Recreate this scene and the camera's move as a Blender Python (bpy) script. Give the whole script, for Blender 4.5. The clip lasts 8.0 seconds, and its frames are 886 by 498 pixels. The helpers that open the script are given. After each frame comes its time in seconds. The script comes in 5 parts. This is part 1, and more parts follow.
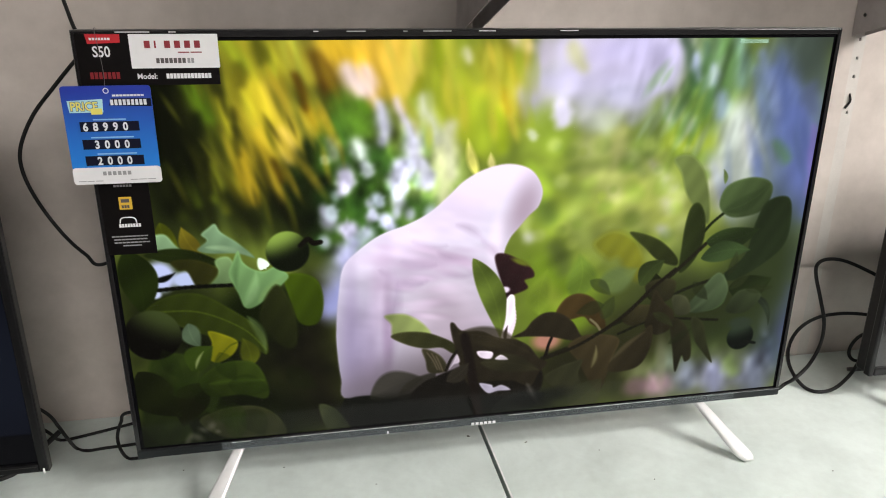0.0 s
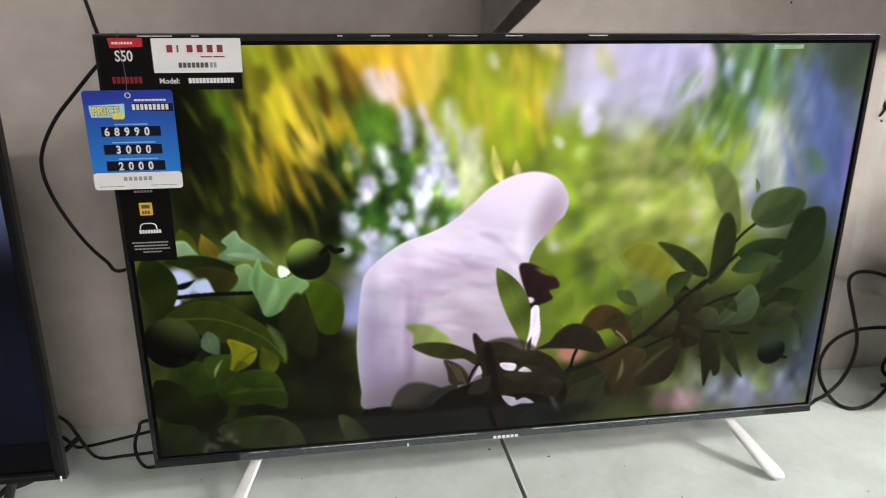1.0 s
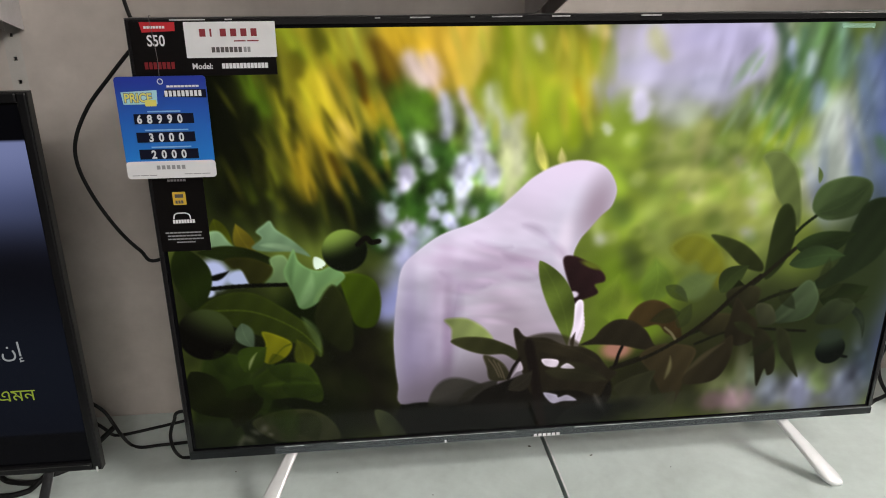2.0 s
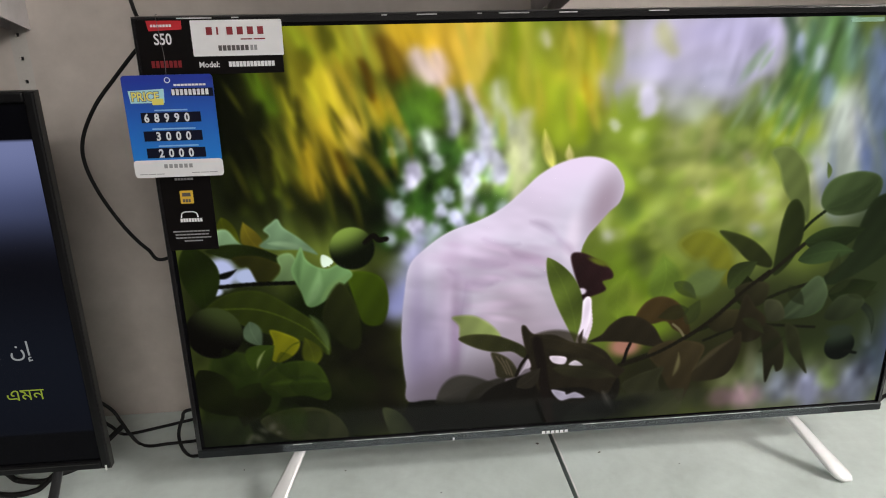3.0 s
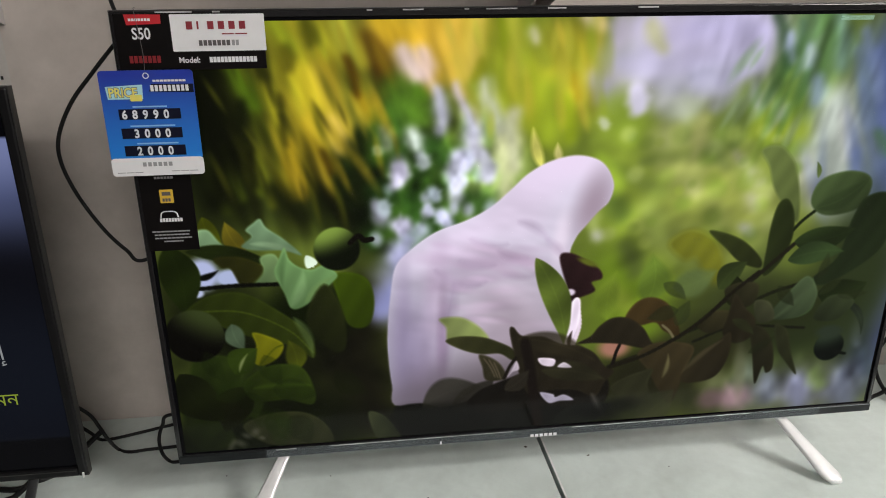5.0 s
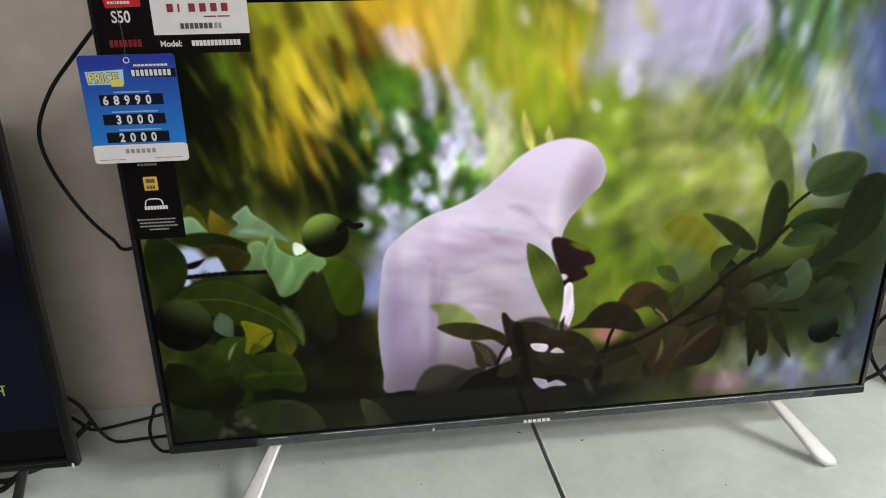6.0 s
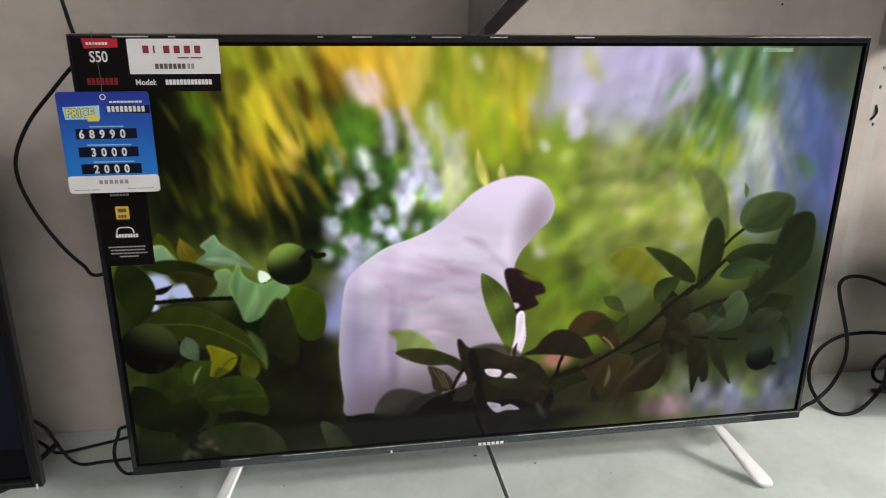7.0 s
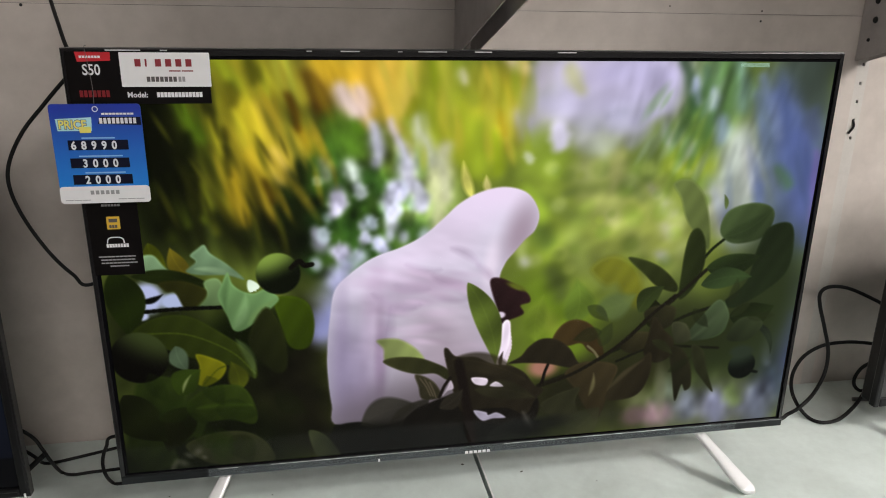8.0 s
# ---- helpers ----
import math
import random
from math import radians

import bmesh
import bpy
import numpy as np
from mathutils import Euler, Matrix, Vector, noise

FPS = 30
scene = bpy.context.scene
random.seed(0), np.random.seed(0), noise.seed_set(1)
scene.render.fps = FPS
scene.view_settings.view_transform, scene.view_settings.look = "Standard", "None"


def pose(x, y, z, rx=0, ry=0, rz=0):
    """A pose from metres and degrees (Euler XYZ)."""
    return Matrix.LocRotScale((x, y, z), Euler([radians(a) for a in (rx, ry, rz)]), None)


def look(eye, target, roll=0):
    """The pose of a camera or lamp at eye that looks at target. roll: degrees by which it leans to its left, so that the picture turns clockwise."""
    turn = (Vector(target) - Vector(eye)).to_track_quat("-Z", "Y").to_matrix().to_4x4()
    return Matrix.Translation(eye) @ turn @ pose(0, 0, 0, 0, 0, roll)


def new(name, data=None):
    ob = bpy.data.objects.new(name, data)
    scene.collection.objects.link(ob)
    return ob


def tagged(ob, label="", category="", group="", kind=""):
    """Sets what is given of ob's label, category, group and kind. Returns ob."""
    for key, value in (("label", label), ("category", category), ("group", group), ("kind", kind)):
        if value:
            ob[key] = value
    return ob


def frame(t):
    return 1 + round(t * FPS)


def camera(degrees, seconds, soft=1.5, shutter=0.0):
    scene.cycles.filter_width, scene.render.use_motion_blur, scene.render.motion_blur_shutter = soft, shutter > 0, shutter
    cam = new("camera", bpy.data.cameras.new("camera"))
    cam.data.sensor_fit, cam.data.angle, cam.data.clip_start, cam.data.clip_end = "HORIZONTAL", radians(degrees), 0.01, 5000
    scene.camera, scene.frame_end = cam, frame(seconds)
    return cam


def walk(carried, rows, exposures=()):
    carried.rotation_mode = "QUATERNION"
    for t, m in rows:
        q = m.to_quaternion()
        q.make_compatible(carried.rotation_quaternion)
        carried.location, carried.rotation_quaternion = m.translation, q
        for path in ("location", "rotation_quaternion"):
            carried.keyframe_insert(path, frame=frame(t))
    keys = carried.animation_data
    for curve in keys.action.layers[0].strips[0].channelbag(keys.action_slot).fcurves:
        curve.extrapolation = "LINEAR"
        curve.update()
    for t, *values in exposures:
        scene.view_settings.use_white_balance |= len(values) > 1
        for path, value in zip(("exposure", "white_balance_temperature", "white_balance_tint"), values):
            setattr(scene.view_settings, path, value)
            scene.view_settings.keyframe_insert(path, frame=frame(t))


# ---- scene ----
# ---- camera ----
cam = camera(63.8, 8.0, 1.0, 0.4)
PATH = [
    (0, (-0.26, -1.026, 0.756), (0.083, 0.832, 0.101), 0.2),
    (0.5, (-0.267, -1.017, 0.758), (0.065, 0.844, 0.105), 0.2),
    (1, (-0.265, -1.003, 0.75), (0.031, 0.87, 0.116), 0.2),
    (1.2, (-0.266, -0.991, 0.751), (-0.002, 0.887, 0.115), 0.9),
    (1.5, (-0.267, -0.972, 0.753), (-0.065, 0.911, 0.11), -0.6),
    (1.7, (-0.265, -0.962, 0.748), (-0.071, 0.914, 0.083), -0.4),
    (2.8, (-0.266, -0.957, 0.75), (-0.077, 0.911, 0.062), -0.7),
    (3, (-0.27, -0.957, 0.747), (-0.087, 0.913, 0.063), -0.8),
    (3.5, (-0.274, -0.955, 0.741), (-0.07, 0.906, 0.038), -0.4),
    (4, (-0.275, -0.955, 0.744), (-0.074, 0.911, 0.053), 0.2),
    (4.2, (-0.272, -0.961, 0.743), (-0.063, 0.912, 0.074), 0.1),
    (5.3, (-0.267, -0.935, 0.738), (-0.039, 0.926, 0.043), -0.8),
    (5.5, (-0.263, -0.936, 0.741), (-0.031, 0.918, 0.029), -1.0),
    (6, (-0.259, -0.928, 0.735), (-0.030, 0.924, 0.015), -0.9),
    (6.2, (-0.259, -0.931, 0.736), (-0.014, 0.917, 0.011), -0.5),
    (6.4, (-0.258, -0.935, 0.742), (0.055, 0.902, 0.015), 0.7),
    (6.5, (-0.258, -0.938, 0.748), (0.076, 0.912, 0.064), 0.6),
    (6.6, (-0.252, -0.949, 0.752), (0.092, 0.916, 0.117), 0.9),
    (6.8, (-0.245, -0.969, 0.756), (0.113, 0.907, 0.165), 0.8),
    (6.9, (-0.244, -0.978, 0.756), (0.077, 0.899, 0.145), 0.5),
    (7, (-0.244, -0.986, 0.755), (0.063, 0.884, 0.114), 0.5),
    (7.2, (-0.243, -0.992, 0.756), (0.037, 0.885, 0.124), 0.5),
    (7.5, (-0.242, -1.001, 0.757), (0.102, 0.872, 0.148), 0.6),
    (8, (-0.241, -1.007, 0.754), (0.093, 0.871, 0.153), 0.7),
]
EXPOSURES = [(0.0, 0.38), (0.5, 0.30), (1.0, 0.24), (1.5, -0.02), (3.0, -0.01), (5.3, -0.03), (6.0, -0.04), (7.0, -0.02), (8.0, -0.02)]
walk(cam, [(t, look(eye, aim, roll)) for t, eye, aim, roll in PATH], EXPOSURES)

# ---- light: unseen ceiling panels added in front of the shelves, and dim indoor air ----
world = bpy.data.worlds.new("world")
scene.world = world
world.use_nodes = True
world.node_tree.nodes["Background"].inputs[0].default_value = (0.9, 0.95, 1.0, 1)
world.node_tree.nodes["Background"].inputs[1].default_value = 0.006
PANEL_STRENGTH = 40.0


# ---- materials ----
def material(name, base, rough=0.5, metal=0.0, vary=0.0, scale=20.0, fine=0.0, fine_scale=300.0, bump=0.0, gloss_vary=0.0,
             second=None, coat=0.0, specular=0.5, stretch=(1, 1, 1)):
    """A Principled material with stains at one scale and grain at another."""
    m = bpy.data.materials.new(name)
    m.use_nodes = True
    nt = m.node_tree
    n, link = nt.nodes, nt.links.new
    p = n["Principled BSDF"]
    p.inputs["Base Color"].default_value = (*base, 1)
    p.inputs["Roughness"].default_value = rough
    p.inputs["Metallic"].default_value = metal
    p.inputs["Specular IOR Level"].default_value = specular
    p.inputs["Coat Weight"].default_value = coat
    p.inputs["Coat Roughness"].default_value = 0.08
    geo = n.new("ShaderNodeNewGeometry")
    mapping = n.new("ShaderNodeMapping")
    mapping.inputs["Scale"].default_value = stretch
    link(geo.outputs["Position"], mapping.inputs["Vector"])
    big = n.new("ShaderNodeTexNoise")
    big.inputs["Scale"].default_value = scale
    big.inputs["Detail"].default_value = 6
    big.inputs["Roughness"].default_value = 0.65
    link(mapping.outputs["Vector"], big.inputs["Vector"])
    small = n.new("ShaderNodeTexNoise")
    small.inputs["Scale"].default_value = fine_scale
    small.inputs["Detail"].default_value = 3
    link(mapping.outputs["Vector"], small.inputs["Vector"])
    if vary or fine:
        ramp = n.new("ShaderNodeMapRange")
        ramp.inputs["From Min"].default_value, ramp.inputs["From Max"].default_value = 0.35, 0.7
        link(big.outputs["Fac"], ramp.inputs["Value"])
        mix = n.new("ShaderNodeMix")
        mix.data_type = "RGBA"
        mix.inputs["A"].default_value = (*base, 1)
        mix.inputs["B"].default_value = (*(second or [c * (1 - vary) for c in base]), 1)
        link(ramp.outputs["Result"], mix.inputs["Factor"])
        grain = n.new("ShaderNodeMix")
        grain.data_type, grain.blend_type = "RGBA", "MULTIPLY"
        grain.inputs["Factor"].default_value = fine
        link(mix.outputs["Result"], grain.inputs["A"])
        link(small.outputs["Fac"], grain.inputs["B"])
        link(grain.outputs["Result"], p.inputs["Base Color"])
    if gloss_vary:
        g = n.new("ShaderNodeMapRange")
        g.inputs["To Min"].default_value, g.inputs["To Max"].default_value = max(rough - gloss_vary, 0.03), rough + gloss_vary
        link(big.outputs["Fac"], g.inputs["Value"])
        link(g.outputs["Result"], p.inputs["Roughness"])
    if bump:
        b = n.new("ShaderNodeBump")
        b.inputs["Strength"].default_value = bump
        b.inputs["Distance"].default_value = 0.002
        link(small.outputs["Fac"], b.inputs["Height"])
        link(b.outputs["Normal"], p.inputs["Normal"])
    return m


def lit_picture(name, strength=1.0, gloss=0.11):
    """The face of a switched-on display: glossy black glass that gives off the picture held in the mesh's colours."""
    m = bpy.data.materials.new(name)
    m.use_nodes = True
    n, link = m.node_tree.nodes, m.node_tree.links.new
    p = n["Principled BSDF"]
    p.inputs["Base Color"].default_value = (0.0012, 0.0012, 0.0015, 1)
    p.inputs["Roughness"].default_value = 0.09
    p.inputs["Specular IOR Level"].default_value = gloss
    a = n.new("ShaderNodeAttribute")
    a.attribute_name = "glow"
    link(a.outputs["Color"], p.inputs["Emission Color"])
    p.inputs["Emission Strength"].default_value = strength
    return m


def glow(name, colour, strength, base=0.8):
    m = bpy.data.materials.new(name)
    m.use_nodes = True
    p = m.node_tree.nodes["Principled BSDF"]
    p.inputs["Base Color"].default_value = (base, base, base, 1)
    p.inputs["Emission Color"].default_value = (*colour, 1)
    p.inputs["Emission Strength"].default_value = strength
    return m


WALL = material("painted_steel_panel", (0.65, 0.585, 0.535), 0.55, vary=0.2, scale=5.0, fine=0.22, fine_scale=26, bump=0.05, gloss_vary=0.1,
                second=(0.51, 0.455, 0.410))
UPRIGHT = material("upright_paint", (0.60, 0.57, 0.53), 0.5, vary=0.15, scale=9.0, fine=0.1, bump=0.05)
BRACKET = material("bracket_paint", (0.60, 0.565, 0.56), 0.45, vary=0.22, scale=14.0, fine=0.12, bump=0.06)
SHELF = material("pale_laminate", (0.71, 0.785, 0.755), 0.34, vary=0.16, scale=7.0, fine=0.12, fine_scale=60, bump=0.02, gloss_vary=0.14,
                 second=(0.56, 0.62, 0.59))
EDGE = material("board_edge", (0.84, 0.85, 0.83), 0.4, vary=0.25, scale=40.0)
DARK_GAP = material("dark_gap", (0.012, 0.012, 0.012), 0.8)
CRUMB = material("dirt", (0.10, 0.095, 0.085), 0.8, vary=0.4, scale=200)
FLOOR = material("shop_floor", (0.11, 0.105, 0.10), 0.4, vary=0.25, scale=2.0, fine=0.2)
CEILING = material("ceiling_paint", (0.75, 0.74, 0.72), 0.8, vary=0.08, scale=3.0)
ROOM = material("room_wall_paint", (0.15, 0.145, 0.14), 0.8, vary=0.25, scale=0.9)
PLASTIC = material("black_plastic", (0.009, 0.009, 0.010), 0.34, vary=0.4, scale=30, fine=0.3, bump=0.03, gloss_vary=0.1, specular=0.3)
GLOSS = material("gloss_black_bezel", (0.010, 0.010, 0.011), 0.14, vary=0.3, scale=25, gloss_vary=0.07, coat=0.2)
BORDER = material("panel_border", (0.003, 0.003, 0.004), 0.2, specular=0.12)
CHIN = material("gunmetal_chin", (0.034, 0.039, 0.042), 0.36, metal=0.7, vary=0.45, scale=30, fine=0.3, fine_scale=500, stretch=(0.15, 1, 1))
RIM = material("brushed_rim", (0.10, 0.098, 0.096), 0.34, metal=0.8, vary=0.25, scale=40, fine=0.2, stretch=(1, 1, 0.1))
SILVER = material("satin_silver_leg", (0.84, 0.84, 0.84), 0.30, metal=0.25, vary=0.06, scale=40, fine=0.05)
LEG_DARK = material("dark_leg", (0.05, 0.05, 0.053), 0.3, metal=0.4, vary=0.3, scale=40)
CABLE = material("cable_rubber", (0.009, 0.009, 0.009), 0.55, vary=0.3, scale=60, specular=0.25)
LABEL_BLACK = material("label_black", (0.006, 0.005, 0.005), 0.35, vary=0.3, scale=50, specular=0.15)
PAPER = material("white_print", (0.82, 0.82, 0.83), 0.4, vary=0.05, scale=40)
PRINT_WHITE = material("white_lettering", (0.78, 0.78, 0.80), 0.5)
PRINT_GREY = material("grey_lettering", (0.32, 0.32, 0.33), 0.5)
PRINT_DARK = material("dark_lettering", (0.10, 0.09, 0.09), 0.5)
PRINT_RED = material("red_lettering", (0.25, 0.022, 0.032), 0.5)
PRINT_DEEP_RED = material("deep_red_lettering", (0.20, 0.008, 0.012), 0.5)
RED_BADGE = material("red_badge", (0.55, 0.02, 0.03), 0.4, vary=0.15, scale=60)
YELLOW = material("yellow_badge", (0.72, 0.47, 0.05), 0.4)
PRICE_CYAN = material("pale_cyan_print", (0.42, 0.72, 0.80), 0.4)
DEEP_BLUE = material("deep_blue_print", (0.03, 0.10, 0.30), 0.4)
PRICE_YELLOW = material("yellow_print", (0.80, 0.72, 0.16), 0.4)
WINDOW_BLACK = material("counter_black", (0.006, 0.007, 0.02), 0.5, specular=0.15)
PALE_BLUE = material("pale_blue_print", (0.28, 0.55, 0.85), 0.4)


def tag_blue():
    """Printed card: deep blue at the top, lighter blue towards the white band."""
    m = material("blue_card", (0.02, 0.10, 0.55), 0.32, coat=0.35)
    n, link = m.node_tree.nodes, m.node_tree.links.new
    geo = n.new("ShaderNodeNewGeometry")
    split = n.new("ShaderNodeSeparateXYZ")
    link(geo.outputs["Position"], split.inputs[0])
    r = n.new("ShaderNodeMapRange")
    r.inputs["From Min"].default_value, r.inputs["From Max"].default_value = 0.545, 0.645
    link(split.outputs["Z"], r.inputs["Value"])
    mix = n.new("ShaderNodeMix")
    mix.data_type = "RGBA"
    mix.inputs["A"].default_value = (0.020, 0.22, 0.70, 1)
    mix.inputs["B"].default_value = (0.020, 0.045, 0.36, 1)
    link(r.outputs["Result"], mix.inputs["Factor"])
    link(mix.outputs["Result"], n["Principled BSDF"].inputs["Base Color"])
    return m


TAG_BLUE = tag_blue()


def clear_film():
    m = material("clear_film", (0.72, 0.84, 0.90), 0.40)
    p = m.node_tree.nodes["Principled BSDF"]
    p.inputs["Alpha"].default_value = 0.04
    b = m.node_tree.nodes.new("ShaderNodeBump")
    w = m.node_tree.nodes.new("ShaderNodeTexNoise")
    w.inputs["Scale"].default_value = 16
    b.inputs["Strength"].default_value = 0.15
    b.inputs["Distance"].default_value = 0.006
    m.node_tree.links.new(w.outputs["Fac"], b.inputs["Height"])
    m.node_tree.links.new(b.outputs["Normal"], p.inputs["Normal"])
    return m


FILM = clear_film()
# pale plastic whose whiteness stands for glints on clear film
FILM_GLINT = material("film_scrap", (0.75, 0.75, 0.75), 0.22, vary=0.75, scale=26)
GREEN_FILM = material("green_film", (0.45, 0.75, 0.60), 0.25)
GREEN_FILM.node_tree.nodes["Principled BSDF"].inputs["Alpha"].default_value = 0.30


# ---- mesh helpers ----
def thing(name, place, label, category, group="", kind=""):
    ob = new(name)
    ob.empty_display_size = 0.05
    ob.matrix_basis = pose(*place)
    return tagged(ob, label, category, group, kind)


def mesh_object(name, bm, mat):
    me = bpy.data.meshes.new(name)
    bm.to_mesh(me)
    bm.free()
    me.materials.append(mat)
    return new(name, me)


def part(name, bm, mat, parent, label=""):
    """Links a bmesh in world coordinates as one mesh under a thing or a part."""
    ob = mesh_object(name, bm, mat)
    return under(ob, parent, label)


def under(ob, parent, label=""):
    ob.parent = parent
    if parent.parent is None:
        ob.matrix_parent_inverse = parent.matrix_basis.inverted()
    return tagged(ob, label)


def add_box(bm, a, b, bevel=0.0, segments=2):
    made = bmesh.ops.create_cube(bm, size=1)["verts"]
    for v in made:
        v.co = Vector([(p + q) / 2 + c * (q - p) for p, q, c in zip(a, b, v.co)])
    if bevel:
        edges = {e for v in made for e in v.link_edges}
        bmesh.ops.bevel(bm, geom=list(edges), offset=bevel, segments=segments, profile=0.5, affect="EDGES")
    return bm


def boxed(a, b, bevel=0.0, segments=2):
    return add_box(bmesh.new(), a, b, bevel, segments)


def smooth(ob):
    for f in ob.data.polygons:
        f.use_smooth = True
    return ob


def extruded(profile, place, depth, axis="x"):
    """A flat outline pushed through a depth. axis x: outline is (y, z); axis y: outline is (x, z)."""
    bm = bmesh.new()
    put = (lambda p, d: (place + d, p[0], p[1])) if axis == "x" else (lambda p, d: (p[0], place + d, p[1]))
    front = [bm.verts.new(put(p, 0)) for p in profile]
    back = [bm.verts.new(put(p, depth)) for p in profile]
    bm.faces.new(front)
    bm.faces.new(list(reversed(back)))
    for i in range(len(profile)):
        j = (i + 1) % len(profile)
        bm.faces.new((front[j], front[i], back[i], back[j]))
    bmesh.ops.recalc_face_normals(bm, faces=bm.faces)
    return bm


def rounded_rect(x0, z0, x1, z1, r, steps=5):
    out = []
    for cx, cz, a in ((x1 - r, z1 - r, 0), (x0 + r, z1 - r, 90), (x0 + r, z0 + r, 180), (x1 - r, z0 + r, 270)):
        for k in range(steps + 1):
            t = radians(a + 90 * k / steps)
            out.append((cx + r * math.cos(t), cz + r * math.sin(t)))
    return out


def spline(points, per=10):
    """A Catmull-Rom curve through the points."""
    p = [Vector(q) for q in points]
    p = [2 * p[0] - p[1], *p, 2 * p[-1] - p[-2]]
    out = []
    for i in range(1, len(p) - 2):
        for k in range(per):
            t = k / per
            a, b, c, d = p[i - 1:i + 3]
            out.append(0.5 * (2 * b + (c - a) * t + (2 * a - 5 * b + 4 * c - d) * t * t + (3 * b - a - 3 * c + d) * t ** 3))
    return [*out, p[-2]]


def tube(points, radius, sides=10, per=10):
    """A round cable swept along a curve through the points."""
    line = spline(points, per)
    bm = bmesh.new()
    rings, side = [], None
    for i, q in enumerate(line):
        way = (line[min(i + 1, len(line) - 1)] - line[max(i - 1, 0)]).normalized()
        side = (side - way * side.dot(way)).normalized() if side else way.orthogonal().normalized()
        up = way.cross(side)
        rings.append([bm.verts.new(q + radius * (math.cos(a) * side + math.sin(a) * up)) for a in (2 * math.pi * k / sides for k in range(sides))])
    for r, s in zip(rings, rings[1:]):
        for k in range(sides):
            bm.faces.new((r[k], r[(k + 1) % sides], s[(k + 1) % sides], s[k]))
    bm.faces.new(list(reversed(rings[0])))
    bm.faces.new(rings[-1])
    for f in bm.faces:
        f.smooth = True
    return bm


def lettering(body, size, x, y, z, squeeze=1.0, align="LEFT", weight=0.0):
    """Flat letters that stand on a front at y, from (x, z) on, as a bmesh."""
    data = bpy.data.curves.new("letters", "FONT")
    data.body, data.size, data.align_x, data.extrude, data.offset = body, size, align, 0.0001, weight
    data.resolution_u = 3
    ob = new("letters", data)
    bpy.context.view_layer.update()
    bm = bmesh.new()
    bm.from_mesh(ob.evaluated_get(bpy.context.evaluated_depsgraph_get()).to_mesh())
    bpy.data.objects.remove(ob)
    bpy.data.curves.remove(data)
    bm.transform(Matrix(((squeeze, 0, 0, x), (0, 0, -1, y), (0, 1, 0, z), (0, 0, 0, 1))))
    bmesh.ops.recalc_face_normals(bm, faces=bm.faces)
    return bm


def bars(x0, x1, z0, z1, y, count, gap=0.25, depth=0.0002):
    """A row of plain bars in place of writing."""
    bm = bmesh.new()
    step = (x1 - x0) / count
    for k in range(count):
        add_box(bm, (x0 + step * k, y - depth, z0), (x0 + step * (k + 1 - gap), y, z1))
    return bm


# ---- the shop round the shelves: unseen shell, floor and walls dark to curb bounce ----
tagged(mesh_object("floor", boxed((-4.5, -5.5, -0.85), (4.5, 0.6, -0.80)), FLOOR), "unseen dark shop floor", "floor", kind="structure")
tagged(mesh_object("ceiling", boxed((-4.5, -5.5, 2.60), (4.5, 0.6, 2.65)), CEILING), "unseen white shop ceiling", "ceiling", kind="structure")
tagged(mesh_object("wall_south", boxed((-4.5, -5.6, -0.80), (4.5, -5.5, 2.60)), ROOM), "unseen dark wall across the shop", "wall", kind="structure")
tagged(mesh_object("wall_east", boxed((4.5, -5.6, -0.80), (4.6, 0.6, 2.60)), ROOM), "unseen dark side wall", "wall", kind="structure")
tagged(mesh_object("wall_west", boxed((-4.6, -5.6, -0.80), (-4.5, 0.6, 2.60)), ROOM), "unseen dark side wall", "wall", kind="structure")
tagged(mesh_object("wall_north", boxed((-4.5, 0.30, -0.80), (4.5, 0.6, 2.60)), ROOM), "unseen wall behind the shelving", "wall", kind="structure")

DIFFUSER = glow("diffuser_glow", (1.0, 0.955, 0.915), PANEL_STRENGTH)


def ceiling_light(x, y, half):
    t = thing("ceiling_light", (x, y, 2.60), "white ceiling light with a flat diffuser, added out of view", "lamp", "ceiling lights")
    part("housing", boxed((x - half - 0.02, y - 0.31, 2.57), (x + half + 0.02, y + 0.31, 2.60), 0.006), CEILING, t)
    part("diffuser", boxed((x - half, y - 0.29, 2.562), (x + half, y + 0.29, 2.5695)), DIFFUSER, t, "glowing white diffuser")


# lamps out of view, set where they give the wall its left-to-right brightness
for lx, ly, half in ((3.0, -1.6, 0.97), (3.3, -2.7, 0.97), (0.3, -4.3, 0.97)):
    ceiling_light(lx, ly, half)

# ---- shelving: perforated uprights, back panels, boards, brackets ----
WALL_Y = 0.262
PANEL_SPLIT = 0.779
EDGES = (-2.44, -0.813, 0.813, 2.44)
back = thing("wall_back", (0, WALL_Y, 0), "off-white painted steel back panels of a display shelf", "wall", kind="structure")
for x0, x1 in zip(EDGES, EDGES[1:]):
    part("panel", boxed((x0 + 0.0125, WALL_Y, -0.30), (x1 - 0.0125, WALL_Y + 0.012, PANEL_SPLIT - 0.0004)), WALL, back)
    part("panel", boxed((x0 + 0.0125, WALL_Y + 0.0007, PANEL_SPLIT + 0.0004), (x1 - 0.0125, WALL_Y + 0.012, 1.9)), WALL, back)


